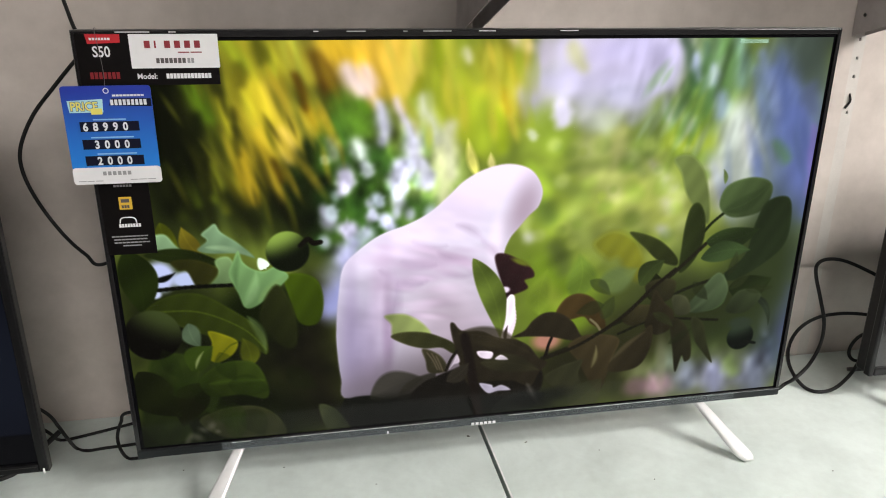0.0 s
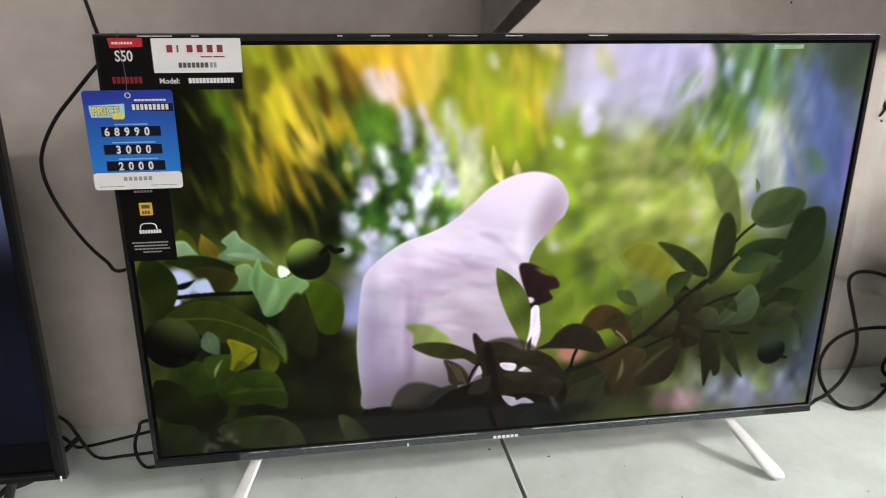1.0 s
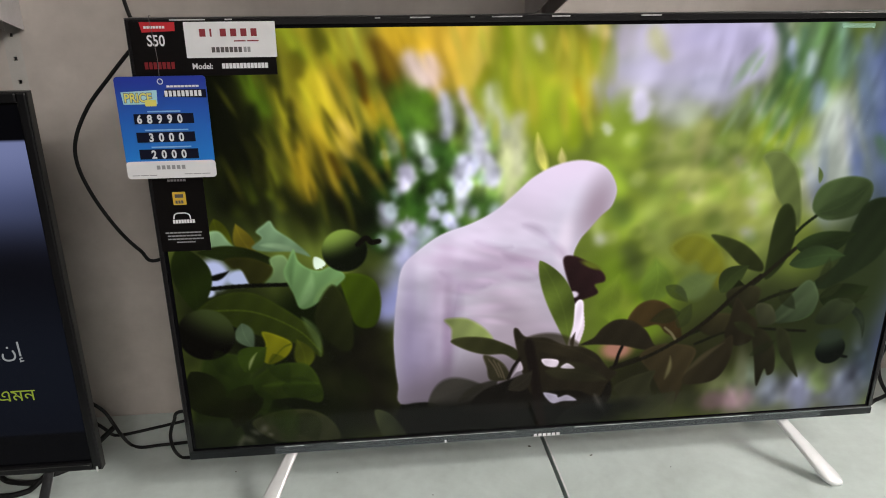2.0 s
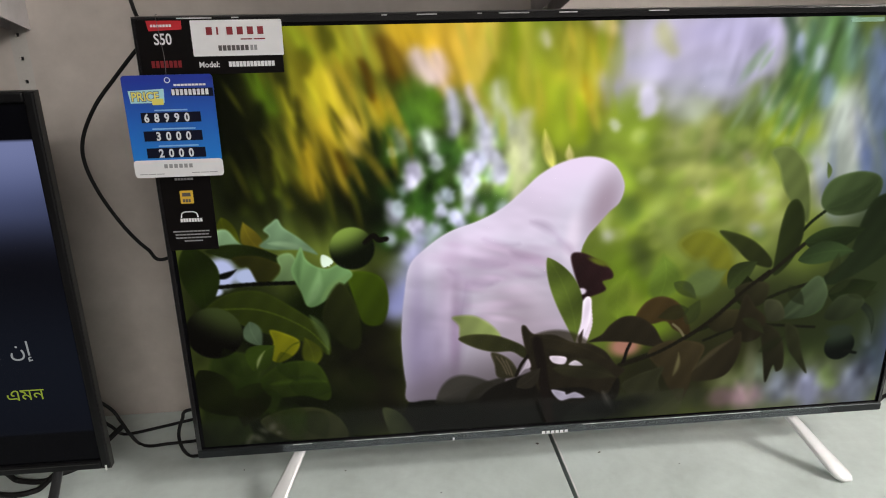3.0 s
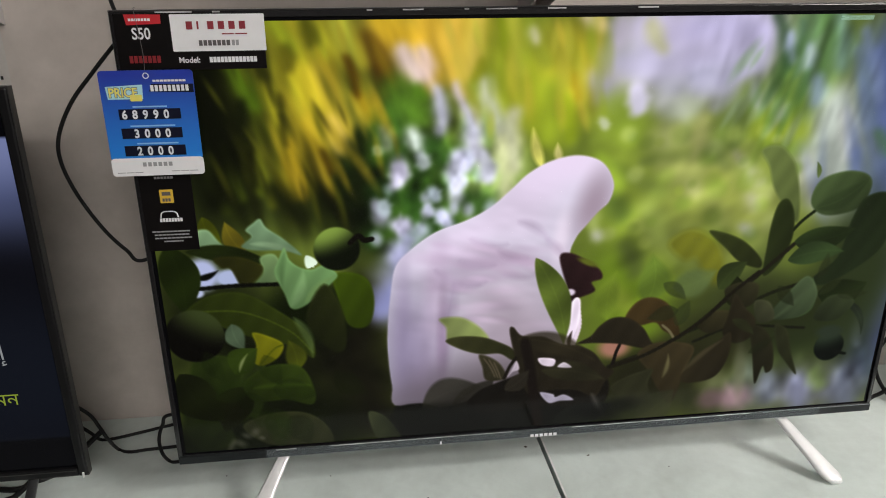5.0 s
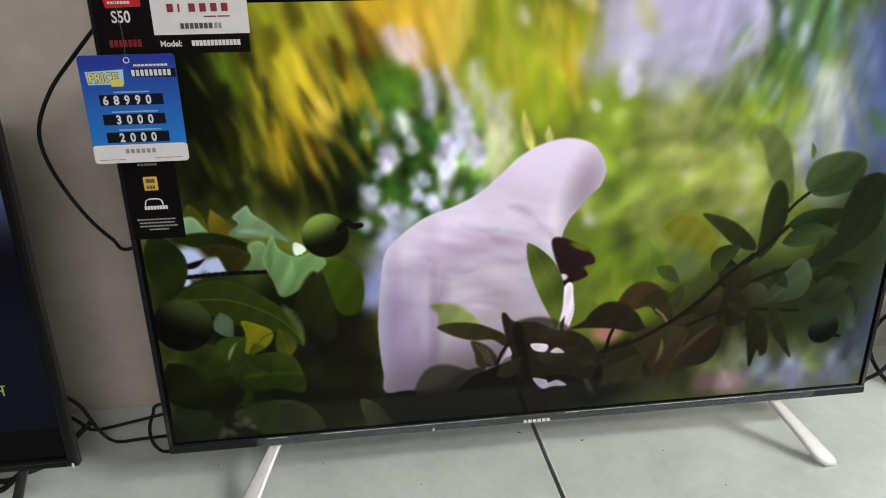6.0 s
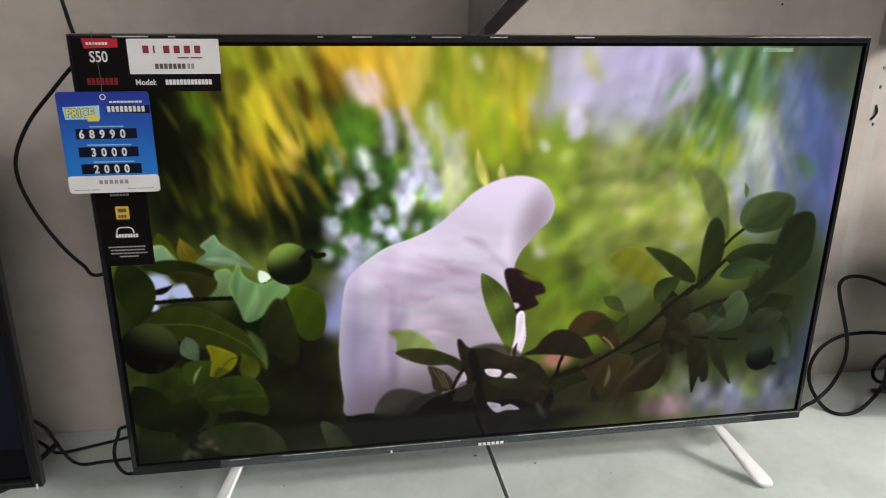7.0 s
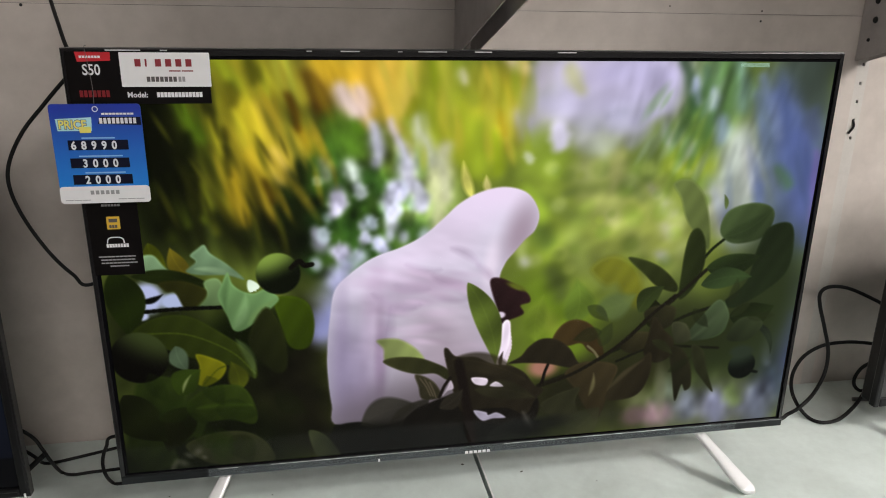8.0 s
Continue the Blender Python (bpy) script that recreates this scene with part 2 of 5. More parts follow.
def upright(x):
    """A ladder of steel with a column of open holes."""
    bm = bmesh.new()
    z0, z1, pitch, hole = -0.30, 1.90, 0.0358, 0.0058
    for a, b in ((-0.0125, -0.0026), (0.0026, 0.0125)):
        add_box(bm, (x + a, WALL_Y, z0), (x + b, WALL_Y + 0.003, z1))
    z = 0.5465
    low = z0
    while z < z1:
        add_box(bm, (x - 0.0026, WALL_Y, low), (x + 0.0026, WALL_Y + 0.003, z - hole / 2))
        low = z + hole / 2
        z += pitch
    add_box(bm, (x - 0.0026, WALL_Y, low), (x + 0.0026, WALL_Y + 0.003, z1))
    return part("upright", bm, UPRIGHT, back, "perforated steel upright")


for x in EDGES:
    upright(x)



for at, r in (((0.5800, 0.2620, 0.7850), 0.0016), ((0.5800, 0.2620, 0.7670), 0.0022), ((-0.6890, 0.2620, 0.7760), 0.0026), ((0.3960, 0.2620, 0.7910), 0.0014)):
    bm = bmesh.new()
    bmesh.ops.create_cone(bm, cap_ends=True, segments=10, radius1=r, radius2=r * 0.7, depth=0.001, matrix=pose(at[0], WALL_Y - 0.0004, at[2], 90))
    part("pinhole", bm, DARK_GAP, back, "small dark pinhole")


def bracket(x, out):
    """A folded shelf bracket: two cheeks joined near the top, open below, deepest at the wall. out: which way it lies."""
    t = thing("shelf_bracket", (x, WALL_Y, 0.70), "grey painted folded steel shelf bracket on the back panel", "bracket", "shelf brackets")
    low = lambda y: 0.6965 + (WALL_Y - y) * 0.262
    f = -0.135
    cheek = [(WALL_Y - 0.001, low(WALL_Y)), (f, low(f)), (f, 1.16), (WALL_Y - 0.001, 1.16)]
    w = 0.031 * out
    part("cheek", extruded(cheek, x, 0.002 * out), BRACKET, t)
    part("cheek", extruded(cheek, x + w - 0.002 * out, 0.002 * out), BRACKET, t)
    web = [(WALL_Y - 0.002, 1.11), (f + 0.001, 1.11), (f + 0.001, 1.112), (WALL_Y - 0.002, 1.112)]
    part("web", extruded(web, x + 0.002 * out, w - 0.004 * out), BRACKET, t)
    return t


middle = bracket(0.000, 1)
right = bracket(0.791, 1)
left = bracket(-0.791, -1)


def bolt(parent, x, y, z, out, r=0.008):
    bm = bmesh.new()
    bmesh.ops.create_cone(bm, cap_ends=True, segments=14, radius1=r, radius2=r * 0.8, depth=0.002, matrix=pose(x - 0.001 * out, y, z, 0, -90 * out, 0))
    part("bolt", bm, DARK_GAP, parent, "dark bolt head")


for y, z in ((0.228, 0.806), (0.226, 0.772), (0.235, 0.736)):
    bolt(right, 0.791, y, z, 1, 0.0062 if z > 0.75 else 0.0035)

# upper boards are out of view; their height sets where shade meets the wall
upper = thing("upper_shelf", (0, 0, 1.16), "unseen pale laminate shelf boards above the televisions", "shelf")
lower = thing("display_shelf", (0, 0, -0.03), "pale green-white laminate display shelf with a dark seam between boards", "shelf")
BOARDS = ((-2.44, 0.0170), (0.0230, 2.44))
for x0, x1 in BOARDS:
    part("board", boxed((x0, -0.15, 1.16), (x1, WALL_Y - 0.001, 1.185), 0.002, 1), SHELF, upper)
    part("board", boxed((x0, -0.215, -0.030), (x1, WALL_Y - 0.0045, 0.0), 0.0012, 2), SHELF, lower)
part("carcass", boxed((-2.44, -0.195, -0.80), (2.44, WALL_Y - 0.002, -0.031)), DARK_GAP, lower, "dark plinth below the boards")
part("edge_strip", boxed((0.0232, -0.215, 0.0002), (0.0262, WALL_Y - 0.006, 0.0007)), EDGE, lower, "chipped white board edge")

hook = tagged(mesh_object("wire_hook", tube([(0.812, WALL_Y + 0.001, 0.583), (0.8125, WALL_Y - 0.0025, 0.577), (0.8135, WALL_Y - 0.003, 0.570),
              (0.810, WALL_Y - 0.003, 0.563), (0.8045, WALL_Y - 0.0025, 0.556)], 0.0021, 8, 6), CABLE), "small bent black wire hook stuck in a back panel hole", "hook")


# ---- dirt on the shelf ----
crumbs = bmesh.new()
for at, r in (((-0.0090, 0.0740, 0.0040), 0.0022), ((0.0920, 0.0370, 0.0040), 0.0016), ((-0.0080, 0.0730, 0.0050), 0.0022), ((0.0900, 0.0360, 0.0040), 0.0018), ((0.5840, -0.1370, 0.0040), 0.0014), ((-0.1880, -0.0350, 0.0040), 0.0012), ((-0.3400, 0.0380, 0.0040), 0.0014),
              ((0.2130, -0.0100, 0.0040), 0.0012), ((0.2730, -0.1040, 0.0040), 0.0013), ((-0.5080, 0.0600, 0.0040), 0.0014)):
    bmesh.ops.create_icosphere(crumbs, subdivisions=1, radius=r, matrix=Matrix.Translation((at[0], at[1], 0.0005)) @ Matrix.Diagonal((1.2, 0.9, 0.35, 1)))
tagged(mesh_object("crumbs", crumbs, CRUMB), "small dark crumbs and specks of dirt on the shelf", "dirt", kind="stuff")


# ---- pictures that the televisions show: painted by rule into a grid of colours ----
class Picture:
    """A canvas 1000 units wide, x to the right and y down; colours are display values from 0 to 255."""

    def __init__(self, columns, rows):
        self.w, self.h, self.k = columns, rows, columns / 1000
        self.c = np.zeros((rows, columns, 3))
        self.rng = np.random.RandomState(4)

    def window(self, x0, y0, x1, y1):
        i0, i1 = max(int(x0 * self.k) - 1, 0), min(int(x1 * self.k) + 2, self.w)
        j0, j1 = max(int(y0 * self.k) - 1, 0), min(int(y1 * self.k) + 2, self.h)
        if i1 <= i0 or j1 <= j0:
            return None
        y, x = np.mgrid[j0:j1, i0:i1]
        return slice(j0, j1), slice(i0, i1), (x + 0.5) / self.k, (y + 0.5) / self.k

    def lay(self, part_of, mask, colour):
        a = mask[..., None]
        self.c[part_of] = self.c[part_of] * (1 - a) + np.asarray(colour, float) * a

    def blob(self, at, rx, ry, colour, soft=0.6, turn=0.0, alpha=1.0):
        r = max(rx, ry) * (1 + soft) + 2
        got = self.window(at[0] - r, at[1] - r, at[0] + r, at[1] + r)
        if got:
            j, i, x, y = got
            ca, sa = math.cos(radians(turn)), math.sin(radians(turn))
            u, v = (x - at[0]) * ca + (y - at[1]) * sa, -(x - at[0]) * sa + (y - at[1]) * ca
            d = np.sqrt((u / rx) ** 2 + (v / ry) ** 2)
            m = np.clip((1 + soft - d) / (2 * soft), 0, 1)
            self.lay((j, i), m * m * (3 - 2 * m) * alpha, colour)

    def scatter(self, count, x0, y0, x1, y1, rx, ry, colours, soft=0.6, turn=0.0, alpha=0.8):
        for k in range(count):
            f = self.rng.rand(6)
            c = np.asarray(colours[int(f[2] * len(colours))], float) * (0.85 + 0.3 * f[3])
            s = 0.6 + 0.8 * f[4]
            self.blob((x0 + f[0] * (x1 - x0), y0 + f[1] * (y1 - y0)), rx * s, ry * s, c, soft, turn + 24 * (f[5] - 0.5), alpha)

    def brushes(self, strokes, soft=0.6, alpha=0.9):
        """Soft strokes, each from one place to another, with a width and a colour; their edges waver."""
        for ax, ay, bx, by, w, colour in strokes:
            r = w * 0.5 * (1 + soft) + 4
            got = self.window(min(ax, bx) - r, min(ay, by) - r, max(ax, bx) + r, max(ay, by) + r)
            if got:
                j, i, x, y = got
                k = self.rng.rand(4) * 6.28
                x = x + w * 0.12 * np.sin(y * 2.2 / (w + 8) + k[0]) + w * 0.03 * np.sin(y * 6.0 / (w + 8) + k[1])
                y = y + w * 0.10 * np.sin(x * 2.0 / (w + 8) + k[2])
                ex, ey = bx - ax, by - ay
                t = np.clip(((x - ax) * ex + (y - ay) * ey) / (ex * ex + ey * ey + 1e-9), 0, 1)
                d = np.hypot(x - ax - t * ex, y - ay - t * ey) / (w * 0.5 * (1 - 0.25 * np.abs(2 * t - 1)))
                m = np.clip((1 + soft - d) / (2 * soft), 0, 1)
                self.lay((j, i), m * m * (3 - 2 * m) * alpha, np.asarray(colour, float) * (1 + 0.06 * np.sin(x * 0.09 + y * 0.05 + k[3]))[..., None])

    def blur(self, sigma):
        """Softens all that is painted so far."""
        n = int(sigma * 3) + 1
        kernel = np.exp(-0.5 * (np.arange(-n, n + 1) / sigma) ** 2)
        kernel /= kernel.sum()
        for axis in (0, 1):
            pad = [(0, 0)] * 3
            pad[axis] = (n, n)
            wide = np.pad(self.c, pad, mode="edge")
            self.c = sum(k * (wide[m:m + self.h] if axis == 0 else wide[:, m:m + self.w]) for m, k in enumerate(kernel))

    def leaf(self, base, tip, width, colour, bend=0.0, soft=1.3, vein=0.06, light=0.0, round_=1.0, alpha=1.0):
        """A pointed leaf from its stalk to its tip, bowed by bend; light brightens the side to the left of its run."""
        bx, by = base
        lx, ly = tip[0] - bx, tip[1] - by
        size = math.hypot(lx, ly)
        ux, uy = lx / size, ly / size
        r = width + abs(bend) + soft * 3
        got = self.window(min(bx, tip[0]) - r, min(by, tip[1]) - r, max(bx, tip[0]) + r, max(by, tip[1]) + r)
        if not got:
            return
        j, i, x, y = got
        s = ((x - bx) * ux + (y - by) * uy) / size
        inside = np.clip(s, 0.0001, 0.9999)
        n = -(x - bx) * uy + (y - by) * ux - bend * 4 * inside * (1 - inside)
        half = width * 0.41 * np.sin(np.pi * inside ** (0.8 / round_)) ** (0.95 / round_)
        d = half - np.abs(n) - np.maximum(np.abs(s - 0.5) - 0.5, 0) * size
        m = np.clip(d / soft * 0.5 + 0.5, 0, 1)
        tone = 1 - light * np.clip(n / (width / 2 + 1e-6), -1, 1)
        ribs = 1 + 0.006 * np.sin(inside * size * 0.55 + np.abs(n) * 0.5)
        tone = tone * ribs + vein * np.exp(-(n / 1.2) ** 2) + 0.10 * np.sin(x * 0.06 + y * 0.09 + bx)
        col = np.clip(np.asarray(colour, float) * tone[..., None], 0, 255)
        self.lay((j, i), m * alpha, col)

    def mottle(self, at, rx, ry, sx, sy, turn, amount, soft=0.6):
        """Uneven tone of grain sx by sy, run along a slant, within a soft oval."""
        r = max(rx, ry) * (1 + soft)
        got = self.window(at[0] - r, at[1] - r, at[0] + r, at[1] + r)
        j, i, x, y = got
        ca, sa = math.cos(radians(turn)), math.sin(radians(turn))
        u, v = (x * ca + y * sa), (-x * sa + y * ca)
        total = np.zeros(x.shape)
        for octave in (1, 2):
            a, b = u / sx * octave + 700, v / sy * octave + 700
            ia, ib = np.floor(a).astype(int), np.floor(b).astype(int)
            fa, fb = a - ia, b - ib
            fa, fb = fa * fa * (3 - 2 * fa), fb * fb * (3 - 2 * fb)
            cells = self.rng.rand(64, 64)
            g = lambda m, n: cells[m % 64, n % 64]
            total += ((g(ia, ib) * (1 - fa) + g(ia + 1, ib) * fa) * (1 - fb) + (g(ia, ib + 1) * (1 - fa) + g(ia + 1, ib + 1) * fa) * fb - 0.5) / octave
        d = np.sqrt(((x - at[0]) / rx) ** 2 + ((y - at[1]) / ry) ** 2)
        m = np.clip((1 + soft - d) / (2 * soft), 0, 1)
        self.c[j, i] = np.clip(self.c[j, i] * (1 + amount * 2 * total * m)[..., None], 0, 255)

    def outline(self, points, colour, soft=1.5, shade=(0, 0), alpha=1.0, edge=0.08, wave=0.03):
        """A closed smooth shape through points. shade: how the tone falls along x and y from the middle."""
        p = spline([(*q, 0) for q in (points[-1], *points, points[0], points[1])], 6)[6:-6]
        px, py = np.array([q.x for q in p]), np.array([q.y for q in p])
        got = self.window(px.min() - 4, py.min() - 4, px.max() + 4, py.max() + 4)
        j, i, x, y = got
        best, odd = np.full(x.shape, 1e9), np.zeros(x.shape, bool)
        for k in range(len(px)):
            ax, ay, bx, by = px[k - 1], py[k - 1], px[k], py[k]
            ex, ey = bx - ax, by - ay
            t = np.clip(((x - ax) * ex + (y - ay) * ey) / (ex * ex + ey * ey + 1e-9), 0, 1)
            best = np.minimum(best, (x - ax - t * ex) ** 2 + (y - ay - t * ey) ** 2)
            if ay != by:
                odd ^= ((ay > y) != (by > y)) & (x < ex * (y - ay) / ey + ax)
        d = np.sqrt(best) * np.where(odd, 1, -1)
        m = np.clip(d / soft * 0.5 + 0.5, 0, 1)
        fx, fy = (x - px.mean()) / (np.ptp(px) + 1), (y - py.mean()) / (np.ptp(py) + 1)
        tone = 1 + shade[0] * fx + shade[1] * fy + edge * np.exp(-((d - 1.0) / 2.2) ** 2) * np.clip(-fy * 3 + 0.5, 0, 1) + wave * np.sin(x * 0.21 + y * 0.13 + px[0])
        self.lay((j, i), m * alpha, np.clip(np.asarray(colour, float) * tone[..., None], 0, 255))
        whole = np.zeros((self.h, self.w, 1))
        whole[j, i, 0] = m
        return whole

    def ball(self, at, r, lit, dark, way=(-0.4, -0.75), soft=1.4):
        """A round fruit, lit from one side."""
        got = self.window(at[0] - r - 3, at[1] - r - 3, at[0] + r + 3, at[1] + r + 3)
        j, i, x, y = got
        nx, ny = (x - at[0]) / r, (y - at[1]) / r
        q = np.sqrt(nx * nx + ny * ny)
        k = np.clip((nx * way[0] + ny * way[1] + 0.25 * np.sqrt(np.clip(1 - q * q, 0, 1))) * 0.9 + 0.12, 0, 1)
        col = np.asarray(dark, float) + (np.asarray(lit, float) - np.asarray(dark, float)) * (k * k * (3 - 2 * k))[..., None]
        self.lay((j, i), np.clip((1 - q) * r / soft * 0.5 + 0.5, 0, 1), col)

    def twig(self, points, width, colour, soft=1.2):
        line = spline([(*q, 0) for q in points], 6)
        for a, b in zip(line, line[1:]):
            r = width + 3
            got = self.window(min(a.x, b.x) - r, min(a.y, b.y) - r, max(a.x, b.x) + r, max(a.y, b.y) + r)
            if got:
                j, i, x, y = got
                ex, ey = b.x - a.x, b.y - a.y
                t = np.clip(((x - a.x) * ex + (y - a.y) * ey) / (ex * ex + ey * ey + 1e-9), 0, 1)
                d = width / 2 - np.hypot(x - a.x - t * ex, y - a.y - t * ey)
                self.lay((j, i), np.clip(d / soft * 0.5 + 0.5, 0, 1), colour)

    def mesh(self, name, x0, z0, x1, z1, y):
        """A flat grid from (x0, z0) to (x1, z1) at y that carries the canvas as its colours."""
        cols, rows = self.w, self.h
        xs, zs = np.meshgrid(np.linspace(x0, x1, cols), np.linspace(z1, z0, rows))
        co = np.stack((xs, np.full_like(xs, y), zs), -1).reshape(-1, 3)
        k = np.arange(cols * rows).reshape(rows, cols)
        quads = np.stack((k[:-1, :-1], k[1:, :-1], k[1:, 1:], k[:-1, 1:]), -1).reshape(-1, 4)
        me = bpy.data.meshes.new(name)
        me.vertices.add(len(co))
        me.vertices.foreach_set("co", co.astype(np.float32).ravel())
        me.loops.add(quads.size)
        me.loops.foreach_set("vertex_index", quads.astype(np.int32).ravel())
        me.polygons.add(len(quads))
        me.polygons.foreach_set("loop_start", np.arange(0, quads.size, 4, dtype=np.int32))
        me.update(calc_edges=True)
        v = np.clip(self.c, 0, 255) / 255
        v = np.where(v <= 0.04045, v / 12.92, ((v + 0.055) / 1.055) ** 2.4)
        rgba = np.concatenate((v, np.ones((rows, cols, 1))), -1).astype(np.float32)
        me.color_attributes.new("glow", "FLOAT_COLOR", "POINT").data.foreach_set("color", rgba.ravel())
        return me


def garden_picture():
    """Blurred yellow and green foliage, a plain pale rounded form, and dark leafy branches in front."""
    p = Picture(840, 472)
    p.c[:] = (96, 112, 44)
    # broad soft tones of the garden behind
    p.brushes((
            (97, 62, 97, 205, 163, (12, 15, 5)), (187, 16, 199, 135, 127, (140, 132, 34)), (309, 16, 394, 16, 94, (190, 158, 50)), (239, 180, 266, 235, 117, (12, 18, 6)),
            (307, 115, 332, 246, 132, (70, 112, 40)), (438, 30, 454, 103, 127, (158, 172, 46)), (527, 30, 523, 89, 79, (186, 180, 52)), (605, 38, 724, 31, 126, (196, 194, 216)),
            (579, 135, 619, 240, 115, (138, 160, 58)), (689, 177, 765, 247, 183, (148, 160, 86)), (799, 100, 799, 172, 97, (118, 150, 56)), (939, 54, 976, 264, 114, (92, 108, 150))), 1.0, 0.95)
    p.brushes((
            (870, 117, 891, 251, 78, (160, 174, 160)), (821, 15, 820, 69, 90, (104, 138, 96)), (957, 8, 983, 46, 60, (66, 78, 66)), (409, 232, 432, 163, 95, (150, 178, 100)),
            (971, 345, 988, 502, 100, (66, 78, 92)), (806, 527, 953, 540, 103, (96, 100, 102)), (590, 324, 630, 417, 99, (110, 138, 36)), (44, 375, 150, 524, 221, (13, 16, 6)),
            (252, 373, 260, 535, 119, (18, 17, 10)), (-36, 560, 149, 542, 157, (14, 18, 7)), (575, 529, 648, 538, 86, (34, 38, 22)), (627, 502, 740, 542, 103, (52, 56, 32))), 1.0, 0.95)
    p.brushes((
            (950, -8, 1000, -1, 59, (60, 70, 62)), (342, 533, 548, 543, 86, (16, 17, 12)), (756, 333, 813, 430, 149, (84, 98, 48))), 1.0, 0.95)
    # fine uneven foliage over the broad tones
    p.mottle((201, 106), 250, 200, 22, 70, -16, 0.34)
    p.mottle((453, 66), 200, 120, 26, 44, -5, 0.16)
    p.mottle((340, 200), 110, 110, 16, 20, 0, 0.55)
    p.mottle((141, 434), 260, 150, 34, 34, 20, 0.30)
    p.scatter(36, 84, 60, 230, 230, 8, 30, ((40, 46, 12), (84, 86, 22), (24, 28, 8), (52, 60, 16)), 0.8, -18, 0.5)
    p.scatter(50, 262, 120, 440, 290, 9, 11, ((60, 104, 42), (96, 140, 56), (38, 66, 28), (120, 160, 74), (30, 50, 22)), 0.6, 0, 0.6)
    # lavender sky
    p.brushes((
            (592, 16, 651, 9, 47, (203, 199, 227)), (568, 60, 639, 60, 53, (201, 201, 225)), (674, 16, 755, 16, 52, (191, 189, 221)), (670, 52, 751, 45, 48, (188, 186, 214)),
            (641, 86, 723, 95, 37, (176, 180, 193)), (668, 73, 692, 68, 12, (141, 146, 156)), (704, 79, 736, 68, 15, (156, 157, 174)), (609, 12, 629, 38, 21, (182, 186, 137)),
            (609, 104, 659, 110, 29, (184, 189, 188)), (553, 74, 569, 89, 36, (188, 188, 208)), (651, 115, 675, 115, 37, (167, 178, 154)), (708, 110, 732, 99, 22, (174, 180, 184))), 1.0, 0.8)
    p.brushes((
            (680, 75, 752, 61, 44, (178, 180, 201)), (572, 9, 566, 30, 29, (193, 188, 208))), 1.0, 0.8)
    # sunny glade
    p.brushes((
            (619, 179, 684, 169, 18, (100, 116, 56)), (648, 188, 690, 186, 33, (172, 182, 104)), (620, 152, 661, 145, 32, (162, 170, 116)), (693, 130, 688, 169, 27, (174, 180, 112)),
            (765, 234, 771, 242, 25, (180, 180, 172)), (768, 200, 775, 208, 25, (176, 178, 160)), (725, 203, 756, 255, 46, (154, 166, 78)), (669, 234, 705, 261, 46, (138, 152, 68)),
            (572, 222, 590, 248, 31, (92, 116, 50)), (605, 291, 616, 326, 31, (80, 94, 46)), (560, 271, 564, 275, 18, (206, 210, 202)), (627, 241, 646, 276, 38, (146, 164, 82))), 1.0, 0.75)
    p.brushes((
            (767, 272, 773, 277, 21, (164, 168, 170)), (552, 239, 557, 263, 20, (164, 180, 110)), (717, 296, 755, 316, 52, (124, 134, 60)), (620, 208, 642, 217, 25, (120, 140, 64)),
            (582, 183, 599, 199, 20, (114, 136, 56)), (592, 360, 620, 389, 32, (130, 146, 54)), (810, 189, 822, 215, 33, (154, 162, 112)), (845, 182, 856, 233, 33, (172, 176, 170)),
            (783, 180, 789, 197, 25, (144, 154, 80)), (714, 170, 724, 183, 23, (116, 132, 74)), (680, 214, 693, 223, 20, (176, 182, 120)), (739, 171, 754, 183, 15, (180, 182, 150))), 1.0, 0.65)
    # slate blue far side
    p.brushes((
            (856, 8, 864, 62, 28, (114, 146, 134)), (868, 109, 890, 234, 53, (172, 184, 172)), (888, 125, 899, 175, 29, (200, 206, 200)), (886, 46, 926, 135, 21, (108, 128, 146)),
            (913, 54, 959, 168, 31, (94, 112, 160)), (967, 110, 998, 256, 35, (92, 106, 158)), (938, 151, 953, 172, 21, (84, 120, 82)), (940, 8, 985, 62, 33, (68, 80, 70)),
            (992, 127, 1004, 229, 13, (116, 106, 164)), (892, 23, 930, 102, 18, (118, 136, 160)), (911, 176, 937, 253, 24, (122, 138, 168)), (978, 70, 988, 103, 23, (84, 96, 120))), 1.0, 0.75)
    # hanging boughs
    p.brushes((
            (751, 87, 705, 170, 34, (104, 126, 58)), (771, -3, 797, 65, 16, (66, 96, 64)), (806, 8, 810, 69, 13, (76, 104, 80)), (836, 0, 840, 65, 28, (86, 120, 66)),
            (791, 23, 798, 53, 14, (172, 182, 216)), (818, 42, 821, 62, 17, (166, 182, 196)), (835, 81, 840, 104, 24, (152, 176, 196)), (798, 81, 809, 140, 29, (112, 142, 64)),
            (770, 139, 831, 148, 34, (138, 156, 52)), (786, 109, 793, 120, 22, (166, 188, 142)), (755, 83, 759, 107, 15, (170, 184, 168)), (743, 123, 737, 155, 22, (104, 124, 62))), 1.0, 0.8)
